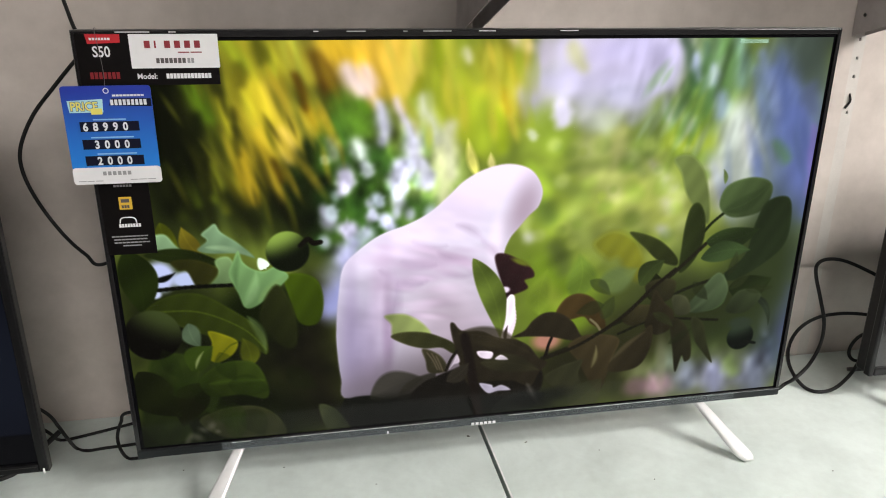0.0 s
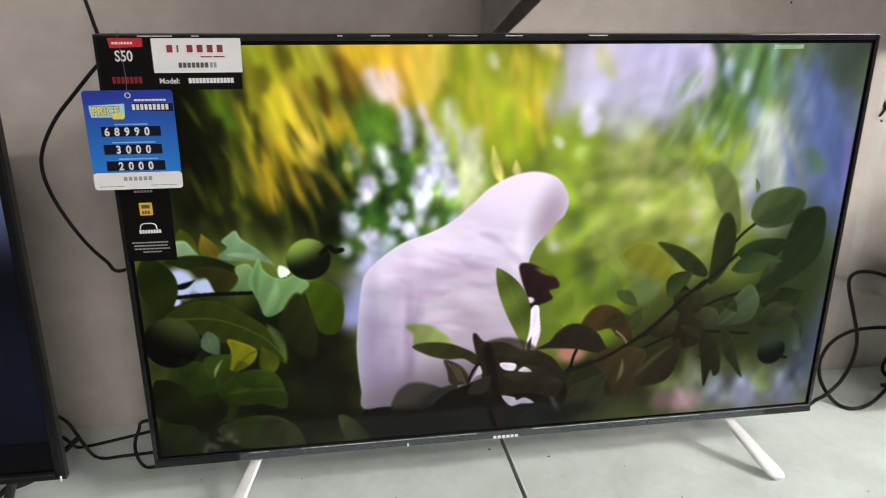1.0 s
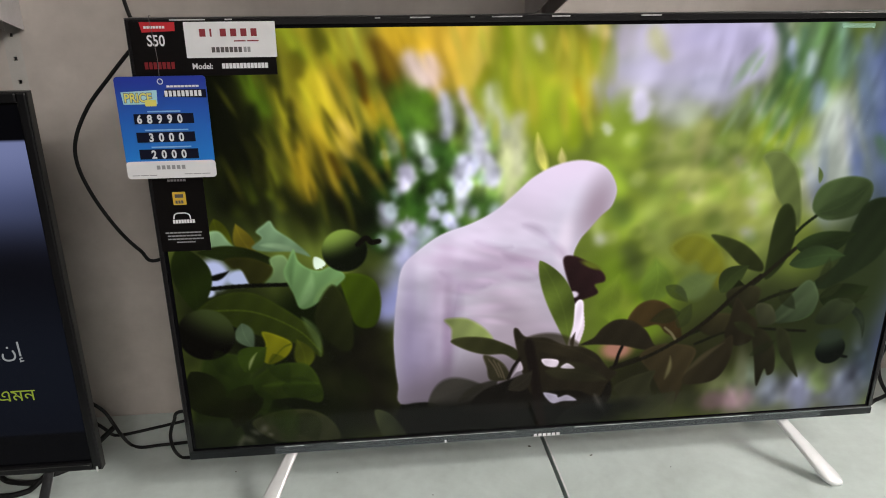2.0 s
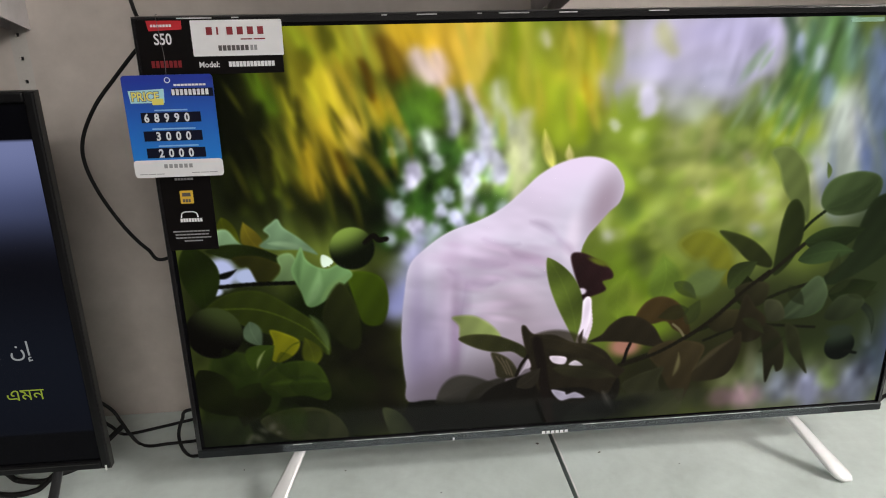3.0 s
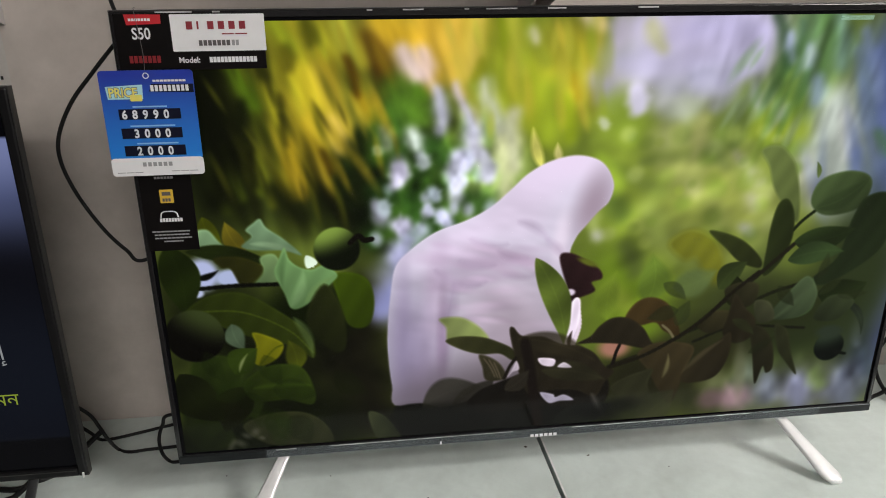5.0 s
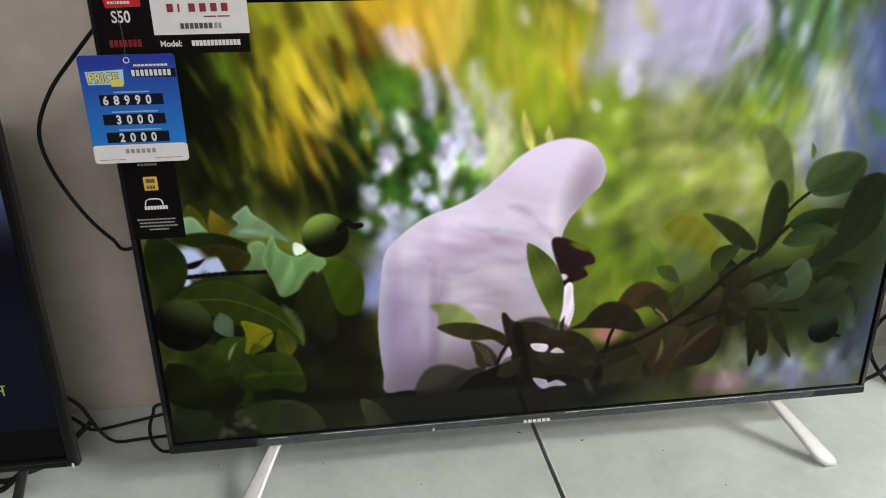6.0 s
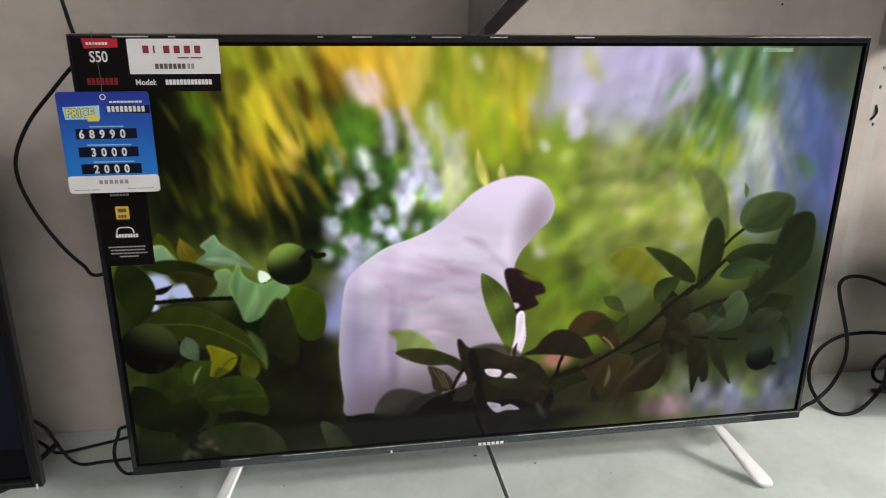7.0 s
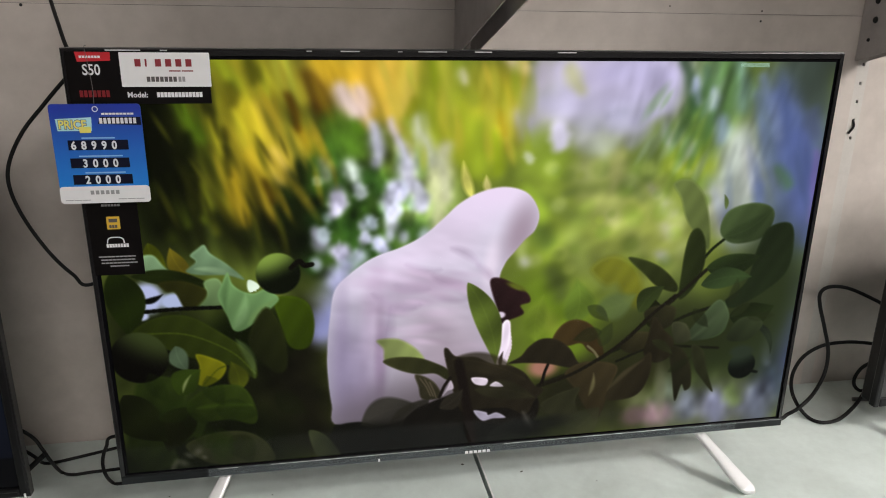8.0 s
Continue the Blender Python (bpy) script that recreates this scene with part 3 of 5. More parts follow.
    # hanging golden leaves
    p.brushes((
            (159, -4, 197, 63, 23, (132, 147, 34)), (195, -4, 219, 36, 25, (170, 176, 44)), (242, 2, 263, 47, 23, (174, 180, 60)), (171, 53, 178, 134, 36, (158, 161, 40)),
            (191, 57, 221, 127, 40, (196, 186, 46)), (218, 57, 234, 121, 34, (200, 182, 56)), (222, 114, 237, 145, 24, (202, 180, 84)), (196, 120, 214, 168, 28, (180, 159, 38)),
            (152, 73, 173, 156, 22, (164, 161, 38)), (174, 141, 182, 205, 18, (186, 157, 34)), (118, 56, 134, 94, 26, (86, 117, 24)), (166, 156, 173, 208, 16, (150, 134, 30))), 0.9, 0.85)
    p.brushes((
            (117, 133, 135, 199, 16, (84, 96, 22)), (93, 139, 110, 206, 14, (70, 84, 20)), (283, -1, 309, 16, 35, (206, 174, 44)), (341, 2, 350, 72, 29, (190, 159, 52)),
            (373, -5, 376, 58, 33, (222, 191, 78)), (405, -5, 389, 62, 21, (216, 197, 88)), (372, 58, 380, 87, 20, (204, 174, 70)), (204, 167, 216, 202, 16, (150, 134, 36)),
            (135, 155, 148, 215, 14, (110, 117, 28)), (75, 153, 89, 220, 16, (58, 69, 18)), (133, 104, 145, 134, 14, (64, 77, 18)), (258, 85, 269, 115, 18, (176, 147, 30))), 0.9, 0.8)
    p.brushes((
            (269, 136, 258, 227, 42, (14, 20, 8)), (209, 206, 229, 233, 34, (18, 22, 8)), (83, 56, 89, 205, 41, (12, 14, 5)), (153, 192, 185, 231, 29, (22, 26, 9)),
            (127, 133, 127, 191, 11, (20, 22, 7)), (165, 105, 170, 141, 9, (30, 30, 8)), (120, 91, 124, 133, 15, (16, 20, 6)), (212, 149, 219, 179, 9, (60, 44, 8))), 1.0, 0.85)
    # dark gaps between them
    p.brushes((
            (246, 43, 258, 85, 11, (66, 38, 4)), (273, 22, 290, 75, 25, (92, 62, 14)), (176, 30, 179, 50, 17, (54, 54, 12)), (200, 2, 206, 22, 19, (84, 86, 18)),
            (294, 68, 278, 93, 17, (56, 50, 14)), (165, 84, 169, 98, 9, (46, 44, 10)), (263, 135, 252, 211, 26, (28, 36, 12)), (322, 75, 336, 90, 13, (74, 112, 24)),
            (427, 5, 438, 45, 13, (122, 142, 22)), (405, 51, 396, 69, 13, (134, 142, 30)), (522, 66, 524, 93, 13, (160, 140, 30)), (468, 30, 483, 52, 21, (140, 152, 48))), 0.9, 0.8)
    # greens of the middle
    p.brushes((
            (300, 79, 321, 108, 43, (98, 142, 42)), (288, 115, 276, 158, 33, (74, 112, 34)), (335, 145, 371, 161, 33, (62, 104, 42)), (379, 216, 409, 232, 38, (52, 86, 34)),
            (318, 213, 339, 254, 34, (44, 76, 28)), (275, 197, 284, 243, 27, (34, 58, 22)), (453, 59, 469, 110, 43, (164, 178, 44)), (488, 88, 493, 141, 39, (150, 172, 46)),
            (438, 1, 453, 59, 21, (180, 184, 64)), (511, 96, 516, 142, 22, (146, 168, 34)), (570, 104, 613, 152, 43, (140, 166, 58)), (557, 174, 584, 207, 26, (150, 180, 60))), 1.0, 0.8)
    # pale gaps and points of light
    p.brushes((
            (307, 33, 330, 64, 23, (226, 210, 208)), (337, 40, 337, 68, 24, (206, 186, 178)), (352, 83, 356, 131, 19, (206, 210, 232)), (374, 76, 384, 102, 13, (192, 184, 196)),
            (391, 113, 394, 166, 27, (218, 218, 244)), (411, 73, 425, 132, 23, (196, 204, 180)), (445, 110, 443, 175, 27, (208, 212, 178)), (286, 125, 289, 147, 17, (172, 190, 150)),
            (322, 130, 326, 146, 23, (192, 202, 200)), (467, 14, 468, 24, 15, (208, 208, 180)), (432, 147, 436, 218, 24, (204, 212, 160)), (530, -2, 546, 9, 24, (214, 200, 168))), 0.85, 0.85)
    p.blur(2.2)
    p.scatter(24, 268, 160, 420, 280, 8, 10, ((206, 210, 236), (186, 198, 214), (160, 186, 176), (214, 214, 240)), 0.75, -6, 0.65)
    p.brushes((
            (301, 175, 299, 191, 25, (216, 216, 238)), (342, 205, 345, 211, 21, (176, 192, 202)), (373, 161, 377, 196, 28, (214, 218, 242)), (408, 162, 411, 189, 24, (206, 212, 224)),
            (357, 235, 361, 245, 25, (192, 198, 222)), (304, 250, 311, 248, 27, (216, 216, 242)), (282, 221, 285, 231, 19, (176, 194, 196)), (328, 160, 334, 171, 19, (184, 198, 196)),
            (340, 226, 341, 234, 15, (196, 204, 222)), (276, 149, 280, 153, 13, (150, 178, 140)), (597, 91, 600, 111, 29, (226, 226, 246)), (560, 124, 560, 128, 17, (190, 202, 164))), 0.7, 0.9)
    # light beside the pale form and along the foot
    p.brushes((
            (305, 292, 279, 358, 53, (172, 178, 220)), (291, 342, 267, 365, 34, (150, 158, 204)), (310, 269, 300, 292, 29, (186, 190, 224)), (778, 540, 797, 531, 41, (150, 124, 130)),
            (795, 448, 802, 497, 35, (146, 162, 146)), (882, 513, 888, 550, 41, (122, 128, 150)), (954, 510, 966, 557, 55, (92, 100, 116)), (993, 385, 1005, 483, 32, (78, 88, 122)),
            (909, 506, 917, 527, 30, (100, 120, 68)), (955, 411, 969, 460, 16, (120, 132, 156)), (832, 510, 840, 541, 33, (128, 138, 150)), (745, 492, 753, 522, 33, (104, 112, 76))), 1.0, 0.8)
    p.scatter(40, 150, 10, 300, 190, 5, 24, ((210, 190, 56), (150, 136, 34), (182, 162, 44), (100, 96, 22)), 0.8, -20, 0.4)
    p.scatter(30, 80, 20, 240, 230, 4, 24, ((24, 26, 8), (40, 42, 12), (96, 100, 26)), 0.8, -20, 0.5)
    p.mottle((190, 110), 190, 170, 13, 60, -20, 0.17)
    p.mottle((345, 200), 90, 90, 12, 16, 0, 0.22)
    p.scatter(30, 360, 5, 560, 140, 6, 20, ((196, 196, 76), (150, 168, 50), (206, 184, 74), (136, 156, 40)), 0.7, -6, 0.35)
    p.scatter(44, 570, 140, 830, 300, 10, 9, ((168, 184, 92), (116, 142, 52), (96, 124, 44), (182, 194, 128), (150, 172, 64)), 0.6, -24, 0.35)
    p.scatter(22, 725, 45, 822, 148, 5, 20, ((62, 100, 58), (150, 170, 150), (96, 136, 70)), 0.7, 24, 0.4)
    p.scatter(16, 850, 60, 985, 230, 7, 44, ((84, 102, 146), (112, 128, 168), (74, 92, 120)), 0.8, -16, 0.3)
    p.mottle((694, 244), 200, 160, 40, 26, -30, 0.16)
    p.mottle((820, 69), 100, 120, 14, 40, 12, 0.20)
    p.mottle((859, 501), 220, 60, 22, 34, 0, 0.28)
    p.blur(1.2)
    # tones so far are as shown; the rest is laid before the display's own contrast
    p.c = 255 * (np.clip(p.c, 0, 255) / 262) ** (1 / 1.30)
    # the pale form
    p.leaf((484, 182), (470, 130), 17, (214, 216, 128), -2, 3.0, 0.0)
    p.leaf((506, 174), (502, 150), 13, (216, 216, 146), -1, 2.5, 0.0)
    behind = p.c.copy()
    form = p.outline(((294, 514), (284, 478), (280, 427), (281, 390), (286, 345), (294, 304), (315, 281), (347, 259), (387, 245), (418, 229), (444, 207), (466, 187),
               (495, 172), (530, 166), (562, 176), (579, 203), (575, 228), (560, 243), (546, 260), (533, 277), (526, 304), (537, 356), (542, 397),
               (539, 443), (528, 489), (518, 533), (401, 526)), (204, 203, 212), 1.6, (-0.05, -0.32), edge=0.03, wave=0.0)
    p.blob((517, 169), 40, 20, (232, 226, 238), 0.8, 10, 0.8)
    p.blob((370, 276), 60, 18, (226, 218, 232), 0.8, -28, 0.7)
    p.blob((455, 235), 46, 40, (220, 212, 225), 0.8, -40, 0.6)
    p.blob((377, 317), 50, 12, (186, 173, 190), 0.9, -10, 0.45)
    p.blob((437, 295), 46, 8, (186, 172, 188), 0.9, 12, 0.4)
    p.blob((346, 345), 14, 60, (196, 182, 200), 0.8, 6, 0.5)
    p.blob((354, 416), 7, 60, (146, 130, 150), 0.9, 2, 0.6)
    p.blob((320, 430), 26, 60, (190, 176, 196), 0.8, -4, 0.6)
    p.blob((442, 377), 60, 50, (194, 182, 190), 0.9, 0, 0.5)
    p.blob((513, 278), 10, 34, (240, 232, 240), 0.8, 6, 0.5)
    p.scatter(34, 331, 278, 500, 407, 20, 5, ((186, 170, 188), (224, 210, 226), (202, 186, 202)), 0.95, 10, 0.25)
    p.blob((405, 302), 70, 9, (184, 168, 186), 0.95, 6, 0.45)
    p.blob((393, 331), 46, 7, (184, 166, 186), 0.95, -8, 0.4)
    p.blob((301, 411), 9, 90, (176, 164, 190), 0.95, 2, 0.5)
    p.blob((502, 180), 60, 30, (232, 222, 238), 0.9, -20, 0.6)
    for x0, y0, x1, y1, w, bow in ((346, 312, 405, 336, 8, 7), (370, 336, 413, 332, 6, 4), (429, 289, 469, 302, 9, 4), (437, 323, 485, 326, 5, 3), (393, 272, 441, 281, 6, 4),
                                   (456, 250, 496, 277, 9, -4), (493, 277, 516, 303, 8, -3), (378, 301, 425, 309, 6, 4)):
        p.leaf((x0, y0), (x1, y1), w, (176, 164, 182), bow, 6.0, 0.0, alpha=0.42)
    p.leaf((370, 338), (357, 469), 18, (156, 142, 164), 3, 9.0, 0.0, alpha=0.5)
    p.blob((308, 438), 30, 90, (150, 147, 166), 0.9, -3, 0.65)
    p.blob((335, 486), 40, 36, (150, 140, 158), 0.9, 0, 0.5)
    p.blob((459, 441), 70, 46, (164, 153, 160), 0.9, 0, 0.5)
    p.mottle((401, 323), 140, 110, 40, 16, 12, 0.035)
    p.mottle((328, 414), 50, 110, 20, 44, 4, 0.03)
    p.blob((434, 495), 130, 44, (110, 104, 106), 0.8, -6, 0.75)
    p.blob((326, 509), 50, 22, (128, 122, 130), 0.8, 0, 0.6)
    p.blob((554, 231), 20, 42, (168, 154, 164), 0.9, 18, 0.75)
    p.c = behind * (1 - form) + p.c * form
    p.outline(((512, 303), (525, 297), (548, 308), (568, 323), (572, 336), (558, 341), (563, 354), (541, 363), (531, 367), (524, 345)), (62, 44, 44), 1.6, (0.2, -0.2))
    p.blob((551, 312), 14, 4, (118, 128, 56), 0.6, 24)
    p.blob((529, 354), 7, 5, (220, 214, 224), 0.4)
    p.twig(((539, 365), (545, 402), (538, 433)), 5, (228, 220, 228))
    p.outline(((285, 519), (298, 511), (326, 510), (352, 518), (392, 511), (426, 503), (460, 511), (547, 529), (551, 614), (283, 585)), (30, 31, 25), 1.6, (0.1, 0.1))
    # leaves and fruit on the near left
    p.leaf((61, 227), (82, 275), 32, (92, 100, 26), 5)
    p.leaf((107, 275), (87, 234), 30, (118, 112, 40), -4)
    p.outline(((47, 248), (65, 243), (77, 258), (90, 276), (68, 279), (45, 275)), (132, 158, 124), 1.6, (-0.1, -0.2))
    p.outline(((111, 246), (121, 237), (130, 232), (137, 244), (157, 260), (177, 282), (155, 275), (120, 273), (104, 267), (117, 255)), (128, 154, 122), 1.5, (0.1, -0.25))
    p.leaf((115, 264), (172, 278), 9, (150, 174, 140), -3, 2.0, 0.0, alpha=0.6)
    p.blob((53, 302), 20, 22, (186, 196, 220), 0.35)
    p.blob((85, 308), 18, 12, (182, 194, 216), 0.35)
    p.blob((43, 327), 9, 6, (190, 200, 220), 0.35)
    p.leaf((36, 271), (144, 294), 26, (44, 54, 20), -6)
    p.outline(((125, 283), (143, 279), (151, 298), (142, 318), (115, 320), (127, 303)), (122, 146, 104), 1.6, (0.1, -0.2))
    p.outline(((69, 281), (99, 280), (125, 292), (125, 304), (107, 320), (98, 319), (88, 296), (78, 294)), (60, 62, 26), 1.6, (0.2, -0.1))
    p.twig(((43, 321), (92, 319), (150, 320)), 5, (22, 24, 14))
    p.leaf((43, 307), (73, 297), 10, (20, 22, 14), 3)
    p.blob((184, 361), 60, 40, (30, 40, 12), 0.5)
    p.outline(((239, 309), (260, 323), (265, 357), (255, 386), (230, 382), (217, 337), (215, 312)), (74, 92, 20), 1.6, (-0.1, -0.2))
    p.outline(((156, 271), (161, 287), (173, 298), (188, 302), (204, 297), (220, 311), (210, 324), (194, 339), (172, 354), (158, 354), (151, 333), (141, 305), (147, 288)), (124, 156, 108), 1.4, (0.08, -0.2))
    p.leaf((158, 352), (177, 302), 16, (144, 174, 128), 5, 3.0, 0.0, alpha=0.6)
    p.leaf((177, 347), (218, 312), 10, (146, 176, 118), -4, 2.5, 0.0, alpha=0.6)
    p.leaf((156, 278), (150, 327), 9, (104, 134, 90), 3, 2.5, 0.0, alpha=0.6)
    p.leaf((190, 298), (182, 283), 20, (206, 222, 204), 0, 1.4, 0.0, round_=1.8)
    p.ball((221, 276), 29, (148, 172, 92), (26, 33, 16), (-0.35, -0.85))
    p.twig(((238, 269), (249, 260), (256, 266), (266, 265)), 6, (30, 28, 18))
    for points, colour in ((((202, 323), (224, 363), (225, 415), (204, 417), (176, 372)), (50, 56, 26)),
                           (((25, 425), (68, 417), (99, 448), (99, 501), (57, 526), (24, 499)), (50, 62, 25)),
                           (((89, 438), (114, 421), (118, 467), (99, 514), (81, 486)), (58, 70, 32)),
                           (((6, 496), (33, 481), (59, 515), (66, 552), (16, 556)), (44, 53, 25))):
        p.outline(points, colour, 2.2, (0.2, -0.3), edge=0.12)
    p.mottle((80, 470), 90, 90, 20, 26, 30, 0.16)
    p.leaf((15, 262), (26, 358), 60, (44, 56, 18), -6)
    p.outline(((26, 352), (56, 331), (99, 329), (141, 356), (174, 386), (185, 415), (180, 428), (158, 409), (119, 398), (77, 380), (47, 362)), (62, 73, 26), 1.5, (0.25, -0.15))
    p.twig(((32, 352), (96, 356), (152, 385), (182, 420)), 2, (84, 98, 36))
    p.leaf((81, 372), (94, 410), 32, (90, 106, 84), 4, 1.8)
    p.ball((34, 386), 37, (78, 90, 52), (18, 17, 11), (0.45, -0.8))
    p.leaf((160, 367), (181, 427), 16, (112, 132, 88), -6, 2.6, 0.0, alpha=0.6)
    p.outline(((106, 386), (126, 392), (144, 405), (136, 424), (114, 435), (100, 424), (109, 406)), (124, 126, 30), 1.4, (0.1, -0.1))
    p.twig(((111, 434), (131, 412), (143, 406)), 1.5, (96, 104, 24))
    p.leaf((159, 445), (151, 400), 34, (90, 98, 32), 4, 2.0)
    p.leaf((78, 445), (110, 409), 46, (62, 78, 28), -6)
    p.leaf((84, 442), (97, 416), 5, (150, 160, 120), -2, 1.4, 0.0, alpha=0.7)
    p.leaf((93, 465), (57, 533), 60, (36, 40, 18), 6)
    p.leaf((7, 440), (58, 516), 70, (36, 42, 18), 8, light=0.15)
    p.outline(((87, 461), (112, 440), (135, 434), (161, 438), (174, 455), (181, 486), (173, 499), (143, 489), (100, 488)), (60, 74, 28), 1.6, (0.25, -0.25))
    p.leaf((100, 468), (175, 469), 8, (88, 110, 42), -3, 3.0, 0.0, alpha=0.6)
    p.outline(((80, 527), (104, 512), (137, 507), (168, 512), (192, 532), (200, 561), (162, 562), (110, 556)), (62, 66, 42), 1.6, (0.1, -0.15))
    p.outline(((250, 519), (270, 523), (286, 543), (294, 565), (264, 566)), (66, 72, 50), 1.6, (-0.2, -0.2))
    # pale smudges: a reflection on the glass, painted into the picture
    for at, rx, ry in (((84, 541), 7, 4), ((96, 536), 5, 6), ((74, 552), 9, 5), ((62, 556), 4, 9), ((104, 546), 4, 3)):
        p.blob(at, rx, ry, (118, 118, 108), 0.9, 30, 0.5)
    # dark boughs over the lower middle and the right
    p.outline(((662, 292), (681, 275), (704, 275), (729, 292), (744, 326), (738, 355), (719, 341), (703, 315), (685, 315)), (134, 138, 52), 6.0, (0.1, -0.1), alpha=0.85)
    p.leaf((638, 376), (641, 306), 56, (118, 140, 66), 8, 4.5, 0.04, alpha=0.85)
    p.leaf((584, 399), (592, 328), 40, (128, 148, 62), -6, 4.5, 0.02, alpha=0.8)
    p.leaf((674, 356), (734, 334), 52, (124, 144, 98), 6, 5.0, 0.02, alpha=0.7)
    p.blob((942, 344), 60, 100, (68, 80, 50), 0.6)
    p.blob((869, 424), 90, 60, (64, 76, 46), 0.7)
    p.blob((740, 444), 70, 40, (70, 72, 44), 0.7)
    p.blob((800, 400), 110, 50, (60, 66, 40), 0.7, 0, 0.7)
    p.blob((652, 485), 90, 44, (50, 50, 34), 0.6, 0, 0.8)
    p.outline(((775, 168), (799, 162), (824, 186), (838, 229), (841, 269), (815, 241), (799, 217), (789, 190)), (120, 134, 84), 2.2, (-0.1, -0.1))
    p.leaf((861, 208), (856, 186), 8, (104, 120, 76), 2)
    p.twig(((836, 282), (849, 267), (871, 249)), 4, (44, 54, 30))
    p.outline(((857, 243), (865, 212), (901, 200), (932, 206), (941, 224), (927, 253), (882, 261)), (84, 100, 66), 1.6, (-0.3, -0.2))
    p.leaf((865, 250), (935, 211), 30, (72, 88, 56), 8, 2.5, 0.1, alpha=0.6)
    p.outline(((936, 238), (969, 233), (980, 263), (976, 309), (943, 340), (898, 364), (878, 354), (911, 323), (921, 271)), (52, 64, 40), 1.6, (0.1, 0.1))
    p.leaf((842, 298), (930, 281), 46, (56, 70, 40), 6, light=0.15)
    p.leaf((837, 324), (919, 315), 40, (72, 90, 56), -6)
    p.outline(((804, 345), (803, 302), (805, 265), (811, 241), (823, 236), (835, 256), (838, 292), (826, 326)), (60, 70, 38), 1.5, (-0.15, -0.1))
    p.outline(((717, 276), (744, 281), (772, 295), (797, 320), (796, 333), (767, 323), (744, 302)), (66, 74, 40), 1.5, (-0.1, -0.2))
    p.leaf((741, 362), (778, 323), 40, (70, 82, 46), -6)
    p.leaf((762, 388), (766, 344), 40, (48, 54, 28), 5)
    p.leaf((848, 413), (880, 352), 54, (76, 94, 62), 6)
    p.leaf((891, 378), (964, 364), 60, (50, 62, 34), 10)
    p.leaf((930, 390), (971, 447), 14, (58, 68, 52), -12)
    p.twig(((591, 472), (659, 448), (705, 422), (752, 381), (794, 346), (842, 301)), 6, (50, 50, 34))
    p.twig(((705, 424), (755, 403), (815, 374), (859, 361)), 5, (46, 50, 32))
    p.twig(((713, 441), (775, 421), (879, 430)), 4, (42, 44, 30))
    p.twig(((594, 474), (601, 452), (606, 430)), 4, (40, 36, 28))
    p.blob((597, 442), 22, 16, (176, 140, 122), 0.5)
    for points, colour in ((((843, 377), (871, 349), (891, 378), (876, 407), (840, 415), (823, 406)), (82, 96, 70)),
                           (((797, 384), (820, 386), (831, 412), (807, 416)), (78, 82, 60)),
                           (((750, 365), (771, 353), (800, 359), (795, 387), (771, 391)), (62, 62, 42)),
                           (((717, 416), (735, 396), (763, 396), (778, 408), (756, 422), (734, 429)), (68, 66, 44)),
                           (((767, 371), (786, 394), (803, 412), (800, 438), (777, 448), (756, 431), (760, 407)), (57, 54, 38)),
                           (((798, 427), (814, 424), (834, 450), (841, 490), (832, 500), (825, 489), (817, 517), (808, 476)), (54, 54, 37)),
                           (((834, 422), (855, 433), (867, 472), (880, 506), (859, 483), (843, 460)), (60, 64, 42)),
                           (((892, 416), (906, 385), (934, 381), (950, 395), (927, 420)), (66, 76, 52))):
        p.outline(points, colour, 1.5, (0.2, -0.25))
    p.leaf((831, 412), (880, 359), 10, (100, 114, 86), 3, 3.0, 0.0, alpha=0.5)
    p.blob((751, 538), 20, 16, (132, 112, 116), 0.6, 0, 0.7)
    p.blob((790, 496), 9, 40, (124, 128, 104), 0.7, -6, 0.6)
    p.ball((924, 463), 23, (70, 84, 66), (24, 32, 24), (-0.2, -0.8))
    p.blob((921, 439), 20, 10, (66, 78, 62), 0.4)
    p.twig(((933, 472), (952, 477)), 4, (30, 36, 28))
    p.outline(((609, 401), (622, 376), (644, 368), (668, 378), (684, 402), (691, 430), (668, 421), (654, 407), (631, 410)), (84, 72, 44), 1.5, (-0.1, -0.1))
    p.twig(((665, 412), (676, 422), (684, 434)), 3, (128, 124, 96))
    p.outline(((544, 432), (562, 422), (574, 407), (592, 396), (615, 398), (637, 414), (651, 437), (662, 449), (634, 445), (605, 437), (569, 433)), (58, 54, 40), 1.4, (0.1, -0.1))
    p.twig(((605, 438), (600, 452), (597, 470)), 4, (40, 36, 28))
    p.outline(((632, 455), (663, 438), (714, 448), (707, 483), (690, 539), (668, 515), (652, 485)), (74, 68, 47), 1.6, (0.1, -0.2))
    p.outline(((700, 502), (722, 463), (749, 444), (768, 430), (770, 465), (756, 497), (730, 507)), (62, 58, 41), 1.5, (-0.2, -0.15))
    p.leaf((702, 489), (758, 441), 10, (92, 88, 66), -3, 2.5, 0.0, alpha=0.6)
    p.leaf((673, 496), (678, 458), 8, (122, 120, 88), 3, 2.0, 0.0, alpha=0.8)
    p.twig(((591, 474), (641, 458), (686, 434), (727, 405), (758, 372), (797, 339)), 5, (46, 44, 31))
    p.leaf((480, 302), (527, 439), 46, (104, 120, 58), -10, light=-0.1, vein=0.05)
    p.outline(((533, 367), (544, 366), (544, 400), (538, 423), (533, 438), (524, 437), (531, 401)), (230, 224, 232), 1.4)
    p.leaf((532, 438), (535, 412), 7, (70, 60, 50), -2)
    p.leaf((326, 515), (408, 489), 56, (62, 62, 52), -8, 3.0, 0.05, alpha=0.8)
    p.leaf((368, 527), (426, 479), 50, (56, 55, 46), 4, 2.0, 0.05, alpha=0.85)
